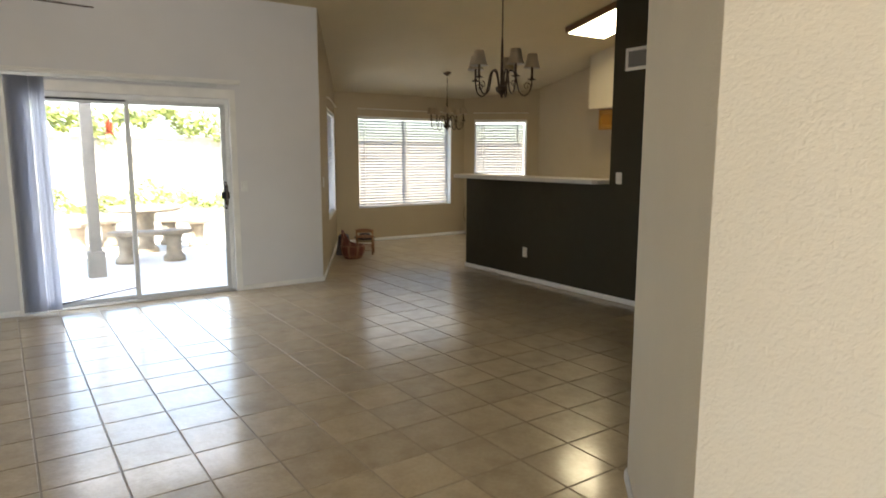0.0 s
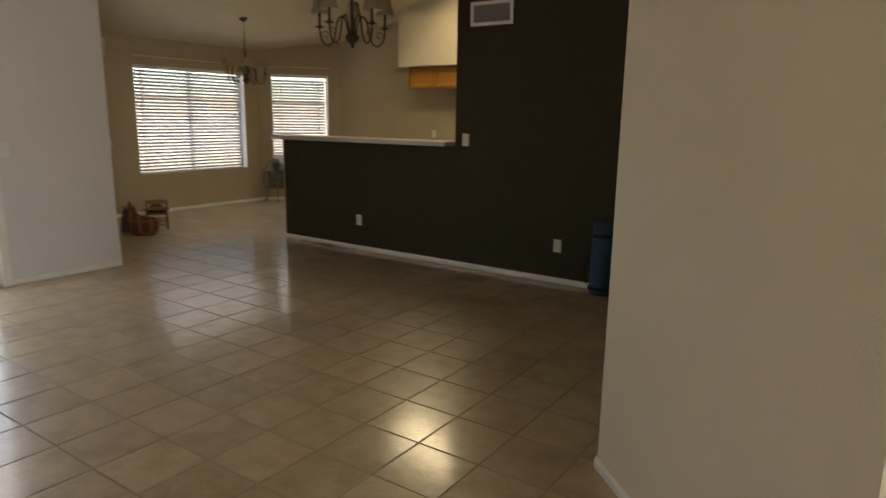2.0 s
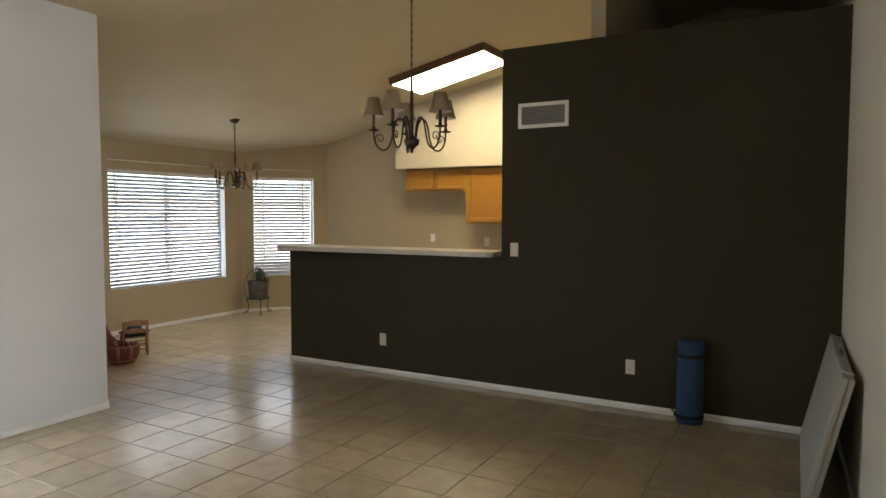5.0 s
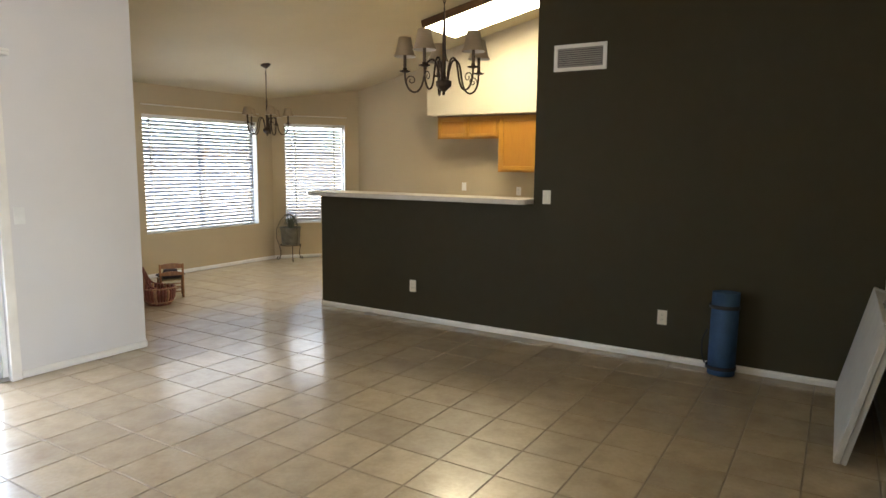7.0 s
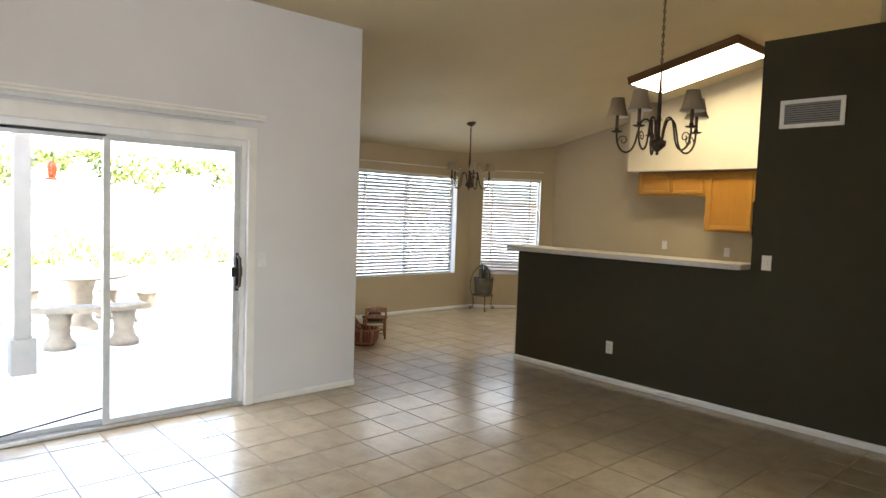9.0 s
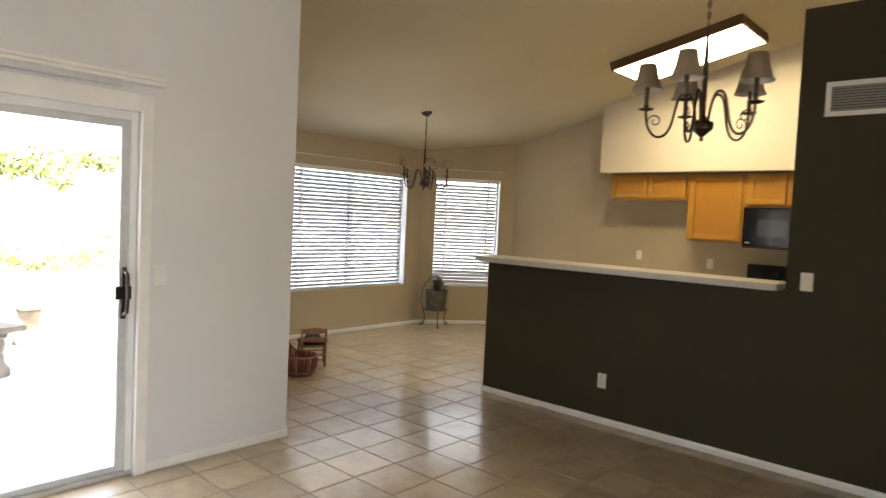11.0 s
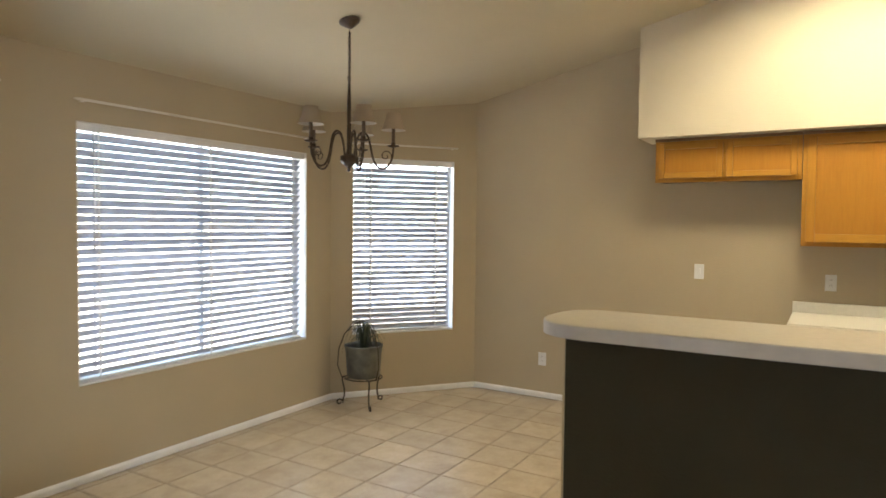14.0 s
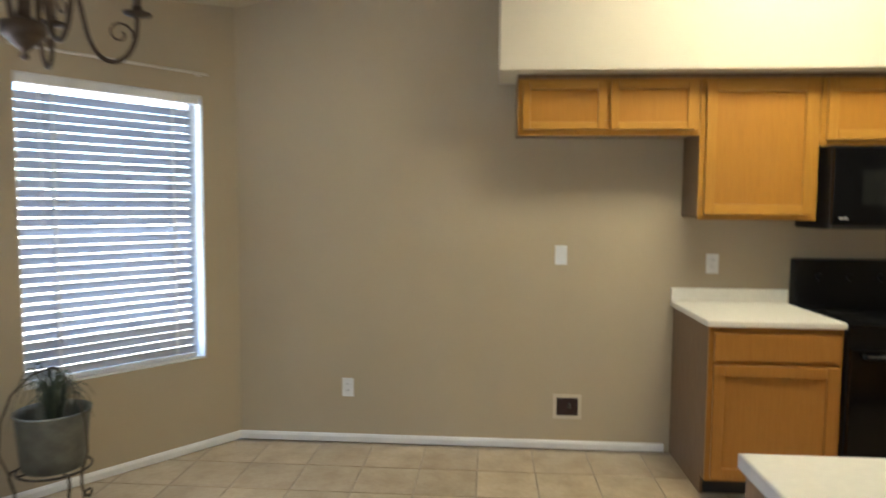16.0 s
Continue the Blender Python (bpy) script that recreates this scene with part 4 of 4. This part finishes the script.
for z0, hgt in ((0.255, 0.03), (0.335, 0.042)):
    bm = bmesh.new()
    rows = []
    for k in range(9):
        x = (k / 8 - 0.5) * 0.224
        bow = 1 - (2 * x / 0.224) ** 2
        rows.append([bm.verts.new((x, yy - 0.012 * bow, z)) for yy in (-0.112, -0.102) for z in (z0, z0 + hgt + 0.018 * bow)])
    for r0, r1 in zip(rows, rows[1:]):
        bm.faces.new((r0[0], r1[0], r1[1], r0[1]))
        bm.faces.new((r0[2], r0[3], r1[3], r1[2]))
        bm.faces.new((r0[1], r1[1], r1[3], r0[3]))
        bm.faces.new((r0[0], r0[2], r1[2], r1[0]))
    part("back_slat", bm, M_CHAIR, ch)
ht = thing("hat", "dark brown felt hat lying on the small chair seat", "hat", pose(4.385, 8.12, 0.2125, 0, 0, 0))
part("brim", lathe([(0.02, 0.03), (0.10, 0.012), (0.155, 0.035), (0.157, 0.040), (0.10, 0.018), (0.02, 0.036)], 24, closed=False), M_HAT, ht)
part("crown", lathe([(0.085, 0.014), (0.082, 0.06), (0.07, 0.095), (0.04, 0.098), (0.01, 0.088)], 20), M_HAT, ht)

# striped basket with a tall handle side
bk = thing("basket", "striped red and natural woven basket with a raised back", "basket", pose(4.06, 7.87, 0, 0, 0, 30) @ Matrix.Diagonal((1.12, 1.12, 1.18, 1)))
for k in range(30):
    a = 2 * math.pi * k / 30
    back = max(0.0, math.cos(a - math.pi * 0.62)) ** 3
    h = 0.165 + 0.17 * back
    stv = [(0.10 * math.cos(a), 0.10 * math.sin(a), 0.008), (0.135 * math.cos(a), 0.135 * math.sin(a), 0.07), (0.142 * math.cos(a), 0.142 * math.sin(a), 0.13), (0.132 * math.cos(a), 0.132 * math.sin(a), h)]
    part("stave", tube(stv, 0.014, 6, [0.010, 0.0145, 0.0155, 0.011]), M_WICKER_R if k % 4 else M_WICKER_N, bk)
part("base", lathe([(0.108, 0.0), (0.112, 0.012), (0.10, 0.02)], 24), M_WICKER_R, bk)
for z, rr in ((0.03, 0.125), (0.155, 0.152)):
    part("hoop", tube([(rr * math.cos(t), rr * math.sin(t), z) for t in np.linspace(0, 2 * math.pi, 31)], 0.006, 6), M_WICKER_N, bk)
arch = [(0.132 * math.cos(math.pi * 0.62 + t), 0.132 * math.sin(math.pi * 0.62 + t), 0.165 + 0.175 * max(0.0, math.cos(t)) ** 3) for t in np.linspace(-1.5, 1.5, 15)]
part("rim", tube(arch, 0.009, 6), M_WICKER_R, bk)

bx = thing("leather_bag", "dark brown leather bag slumped by the basket", "bag", pose(4.11, 8.27, 0, 0, 0, 61))
bm = boxed(-0.15, 0.15, -0.105, 0.105, 0.0, 0.29, 0.03)
for v in bm.verts:
    if v.co.z > 0.15:
        v.co.y *= 0.7
        v.co.x *= 0.9
part("body", bm, M_BOX, bx)
part("flap", boxed(-0.12, 0.12, -0.108, -0.1, 0.03, 0.15, 0.003), M_BOX, bx)
part("handle", tube([(-0.06, 0, 0.245), (-0.045, 0, 0.30), (0.045, 0, 0.30), (0.06, 0, 0.245)], 0.008), M_BOX, bx)

# a curled scrap of paper by the foot of the half wall
sc = bmesh.new()
rows = []
for k in range(6):
    u = k / 5
    rows.append([sc.verts.new((-0.03 + 0.06 * u, v, 0.002 + 0.016 * u * u + 0.006 * math.sin(v * 30) * u)) for v in (-0.075, -0.03, 0.02, 0.07)])
for r0, r1 in zip(rows, rows[1:]):
    for k in range(3):
        sc.faces.new((r0[k], r0[k + 1], r1[k + 1], r1[k]))
bmesh.ops.solidify(sc, geom=sc.faces[:], thickness=0.0012)
scrap = part("paper_scrap", sc, M_BOARD)
scrap.matrix_world = pose(4.925, 5.69, 0.002, 0, 0, 4)
tagged(scrap, "curled pale scrap of paper lying by the dark half wall", "paper")

# plant stand with a zinc pot
ps = thing("plant_stand", "wrought-iron plant stand with scrolled feet in the bay corner", "plant stand", pose(7.08, 8.93, 0, 0, 0, -127))
for i in range(3):
    rot = Matrix.Rotation(2 * math.pi * i / 3, 4, "Z")
    lg = [(0.15, 0.255), (0.175, 0.25), (0.185, 0.22), (0.165, 0.15), (0.165, 0.09), (0.178, 0.05)]
    for k in range(12):
        th, rr = math.pi - k * 0.6 + 0.2, 0.03 - k * 0.0018
        lg.append((0.208 + rr * math.cos(th), 0.032 + rr * math.sin(th) * 0.95))
    part("leg", tube([(x, 0, z) for x, z in lg], 0.0065, 7), M_IRON, ps).matrix_basis = rot
    hoop = [(0.175, 0.25), (0.215, 0.36), (0.205, 0.50), (0.16, 0.62), (0.08, 0.70), (0.0, 0.725)]
    part("arch", tube([(x, 0, z) for x, z in hoop], 0.005, 6), M_IRON, ps).matrix_basis = rot @ Matrix.Rotation(math.pi / 9, 4, "Z")
part("ring", tube([(0.155 * math.cos(t), 0.155 * math.sin(t), 0.252) for t in np.linspace(0, 2 * math.pi, 33)], 0.006, 7), M_IRON, ps)
part("shelf_cross", tube([(-0.155, 0, 0.252), (0.155, 0, 0.252)], 0.005, 6), M_IRON, ps)
part("shelf_cross", tube([(0, -0.155, 0.252), (0, 0.155, 0.252)], 0.005, 6), M_IRON, ps)
pp = thing("plant_pot", "weathered galvanised pot holding a wilted strap-leaf plant", "potted plant", pose(7.08, 8.93, 0.2585))
part("pot", lathe([(0.128, 0.0), (0.137, 0.012), (0.15, 0.20), (0.155, 0.245), (0.163, 0.258), (0.163, 0.268), (0.155, 0.268), (0.148, 0.24), (0.14, 0.09), (0.12, 0.085)], 28), M_ZINC, pp)
part("soil", lathe([(0.137, 0.10), (0.138, 0.112), (0.08, 0.122)], 20), M_SOIL, pp)
rng = random.Random(5)
lf = bmesh.new()
for k in range(24):
    a, reach, top = rng.uniform(0, 6.28), rng.uniform(0.07, 0.17), rng.uniform(0.34, 0.47)
    end = rng.uniform(0.14, 0.32)
    p, prevs = [], None
    for j in range(7):
        t = j / 6
        r_, z_ = 0.02 + reach * t ** 1.2, 0.12 + (top - 0.12) * 4 * t * (1 - t) * 0.9 + (end - 0.12) * t * t
        w_ = 0.009 * (1 - t) ** 0.6 + 0.001
        ca, sa = math.cos(a + 0.25 * t), math.sin(a + 0.25 * t)
        cur = [lf.verts.new((r_ * ca - s * w_ * sa, r_ * sa + s * w_ * ca, z_ + (0.004 if s else 0))) for s in (-1, 0, 1)]
        if prevs:
            for q in (0, 1):
                lf.faces.new((prevs[q], prevs[q + 1], cur[q + 1], cur[q]))
        prevs = cur
part("leaves", lf, M_PLANT, pp, "drooping grey-green strap leaves")

# ---- patio and yard ----
tagged(part("patio_cover", boxed(-4.1, 3.0, DY + 0.17, 9.25, 2.865, 2.88, 0.004), M_COVER), "white translucent panel patio cover over the slab", "roof", kind="structure")
post = thing("patio_post", "pale painted square patio post on a wider base", "post", pose(0.9, 9.0, -0.12))
part("shaft", boxed(-0.07, 0.07, -0.07, 0.07, 0.0, 2.74, 0.01), M_POST, post)
part("plinth", boxed(-0.105, 0.105, -0.105, 0.105, 0.0, 0.34, 0.012), M_POST, post)


def pedestal(h):
    return lathe([(0.19, 0.0), (0.19, 0.06), (0.16, 0.09), (0.125, 0.13), (0.118, 0.45 * h), (0.135, 0.62 * h), (0.125, 0.70 * h), (0.16, 0.9 * h), (0.175, h)], 20)


cx, cy = 1.86, 11.0
tab = thing("patio_table", "round cast-stone patio table on a turned pedestal", "table", pose(cx, cy, -0.12))
part("pedestal", pedestal(0.68), M_STONE, tab)
part("tabletop", lathe([(0.52, 0.68), (0.55, 0.70), (0.55, 0.73), (0.53, 0.75)], 36), M_STONE, tab)


def make_bench(angle, label, x=cx, y=cy):
    """A curved bench round the table's middle; two pedestals."""
    b = thing("patio_bench", label, "bench", pose(x, y, -0.12, 0, 0, angle), "curved benches round the patio table")
    r0, r1, half = 0.98, 1.30, 0.48
    ring_o = [(r1 * math.cos(t), r1 * math.sin(t)) for t in np.linspace(-half, half, 15)]
    ring_i = [(r0 * math.cos(t), r0 * math.sin(t)) for t in np.linspace(half, -half, 15)]
    part("seat", extruded(ring_o + ring_i, 0.41, 0.47, 0.012), M_STONE, b)
    for s in (-0.29, 0.29):
        part("pedestal", lathe([(0.16, 0.0), (0.16, 0.06), (0.13, 0.09), (0.112, 0.13), (0.105, 0.24), (0.118, 0.30), (0.115, 0.34), (0.145, 0.41)], 18, (1.14 * math.cos(s), 1.14 * math.sin(s))), M_STONE, b)
    return b


make_bench(-97, "curved cast-stone patio bench on two turned pedestals")
make_bench(33, "curved cast-stone patio bench beside the round table", 1.64, 10.93)
make_bench(128, "curved cast-stone patio bench beyond the round table")

fd = thing("bird_feeder", "small red hanging bird feeder under the patio cover", "bird feeder", pose(1.18, 9.15, 1.76) @ Matrix.Diagonal((0.78, 0.78, 0.78, 1)))
part("bottle", lathe([(0.03, 0.0), (0.055, 0.02), (0.05, 0.06), (0.06, 0.10), (0.055, 0.16), (0.03, 0.20), (0.02, 0.21)], 16), M_RED, fd)
part("tray", lathe([(0.07, -0.03), (0.075, -0.015), (0.05, 0.0)], 16), M_RED, fd)
part("hanger", tube([(0, 0, 0.2), (0, 0, 1.38)], 0.003, 5), M_BRONZE, fd)

# block wall along the yard, courses of blocks
yw = thing("yard_wall", "pale block wall along the back of the yard", "wall")
yw["kind"] = "structure"
part("core", boxed(-25, 25, 22.03, 22.17, -0.2, 1.95), M_BLOCK, yw)
part("cap", boxed(-25.05, 25.05, 21.98, 22.22, 1.95, 2.02, 0.01), M_BLOCK, yw)


def leaf_mass(name, label, x0, x1, y0, y1, z0, z1, count, size, seed, hang=False):
    """A hedge of many small leaves with an uneven outline."""
    rng = random.Random(seed)
    verts, faces = [], []
    for k in range(count):
        x = rng.uniform(x0, x1)
        prof = 0.55 + 0.3 * math.sin(x * 1.9 + seed) + 0.22 * math.sin(x * 5.3 + 2 * seed)
        z = (z1 - (z1 - z0) * prof * rng.random() ** 0.7) if hang else (z0 + (z1 - z0) * prof * rng.random() ** 0.8)
        y = rng.uniform(y0, y1)
        s = size * rng.uniform(0.5, 1.2)
        u = Vector((rng.gauss(0, 1), rng.gauss(0, 1), rng.gauss(0, 1))).normalized()
        v = u.orthogonal().normalized() * 0.5
        i = len(verts)
        c = Vector((x, y, z))
        verts += [c - u * s, c + v * s, c + u * s, c - v * s]
        faces.append((i, i + 1, i + 2, i + 3))
    me = bpy.data.meshes.new(name)
    me.from_pydata([tuple(v) for v in verts], [], faces)
    me.materials.append(M_HEDGE)
    return tagged(new(name, me), label, "hedge", kind="stuff")


leaf_mass("vine", "bright green vine hanging over the yard wall", -14, 9.5, 21.4, 23.0, 1.75, 2.9, 7600, 0.12, 3, True)
leaf_mass("shrub", "low yellow-green shrubs along the yard wall", -14, 9.5, 19.5, 21.4, -0.16, 0.7, 5100, 0.10, 7)

# ---- floor tiles ----
plan = [(-2.86, -4.16), (1.40, -4.16), (1.40, 0.38), (2.28, 1.31), (8.34, 1.44), (8.34, 8.6), (7.15, 9.52), (4.40, 9.46), (2.91, 6.68), (-2.86, 6.68)]
fl = tagged(part("floor", extruded(plan, -0.2, -0.004), M_GROUT), "beige glazed ceramic tile floor with dark grout", "floor", kind="structure")
PX, PY, X0, Y0, GAP = 0.3265, 0.3235, 2.58, 2.44, 0.007


def tile_mesh():
    bm = bmesh.new()
    w, h, b = PX - GAP, PY - GAP, 0.0025
    for i, (ins, z) in enumerate(((0, -0.0039), (0, -0.0022), (b, 0.0))):
        for x, y in ((ins, ins), (w - ins, ins), (w - ins, h - ins), (ins, h - ins)):
            bm.verts.new((x, y, z))
    bm.verts.ensure_lookup_table()
    v = bm.verts
    for k in (0, 4):
        for i in range(4):
            j = (i + 1) % 4
            bm.faces.new((v[k + i], v[k + j], v[k + 4 + j], v[k + 4 + i])).material_index = 1
    bm.faces.new((v[8], v[9], v[10], v[11]))
    me = bpy.data.meshes.new("tile")
    bm.to_mesh(me)
    bm.free()
    me.materials.append(M_TILE)
    me.materials.append(M_TILE_EDGE)
    return me


def inside(x, y):
    """Whether the plan has floor there."""
    if y > 9.4 or x < -2.8 or x > KX + 0.1:
        return False
    if y < 1.1 and x > 1.45 + max(y - 0.43, 0) * 1.3:
        return False
    if x > 1.4 and y < 0.3:
        return False
    if y > DY + 0.1 and (x - 3.0) / 1.49 < (y - DY) / 2.78 - 0.2:
        return False
    if x > 7.1 and (y - 9.36) > -(x - 7.1) * 0.78 + 0.25:
        return False
    return True


me = tile_mesh()
cells = []
for i in range(-18, 20):
    for j in range(-21, 24):
        x, y = X0 + i * PX, Y0 + j * PY
        if inside(x + PX / 2, y + PY / 2):
            cells.append((x, y))
near = lambda x, y: (0.2 < x < 4.9 and 1.7 < y < 6.4) or (4.0 < x < 8.1 and 6.9 < y < 9.2)
picked = [c for c in cells if near(*c)][:300]
chosen = set(picked)
rng = random.Random(11)
for x, y in picked:
    o = new("tile", me)
    o.parent = fl
    o.location = (x + GAP / 2, y + GAP / 2, 0)
    o.rotation_euler = (rng.uniform(-0.0025, 0.0025), rng.uniform(-0.0025, 0.0025), 0)
verts, faces = [], []
for x, y in cells:
    if (x, y) in chosen:
        continue
    i = len(verts)
    tx, ty = rng.uniform(-0.0025, 0.0025), rng.uniform(-0.0025, 0.0025)
    verts += [(v.co.x + x + GAP / 2, v.co.y + y + GAP / 2, v.co.z + tx * (v.co.x - PX / 2) + ty * (v.co.y - PY / 2)) for v in me.vertices]
    faces += [[i + k for k in p.vertices] for p in me.polygons]
rest = bpy.data.meshes.new("tiles")
rest.from_pydata(verts, [], faces)
rest.materials.append(M_TILE)
rest.materials.append(M_TILE_EDGE)
rest.polygons.foreach_set("material_index", [p.material_index for p in me.polygons] * (len(verts) // len(me.vertices)))
ro = tagged(new("tiles", rest), kind="stuff")
ro.parent = fl
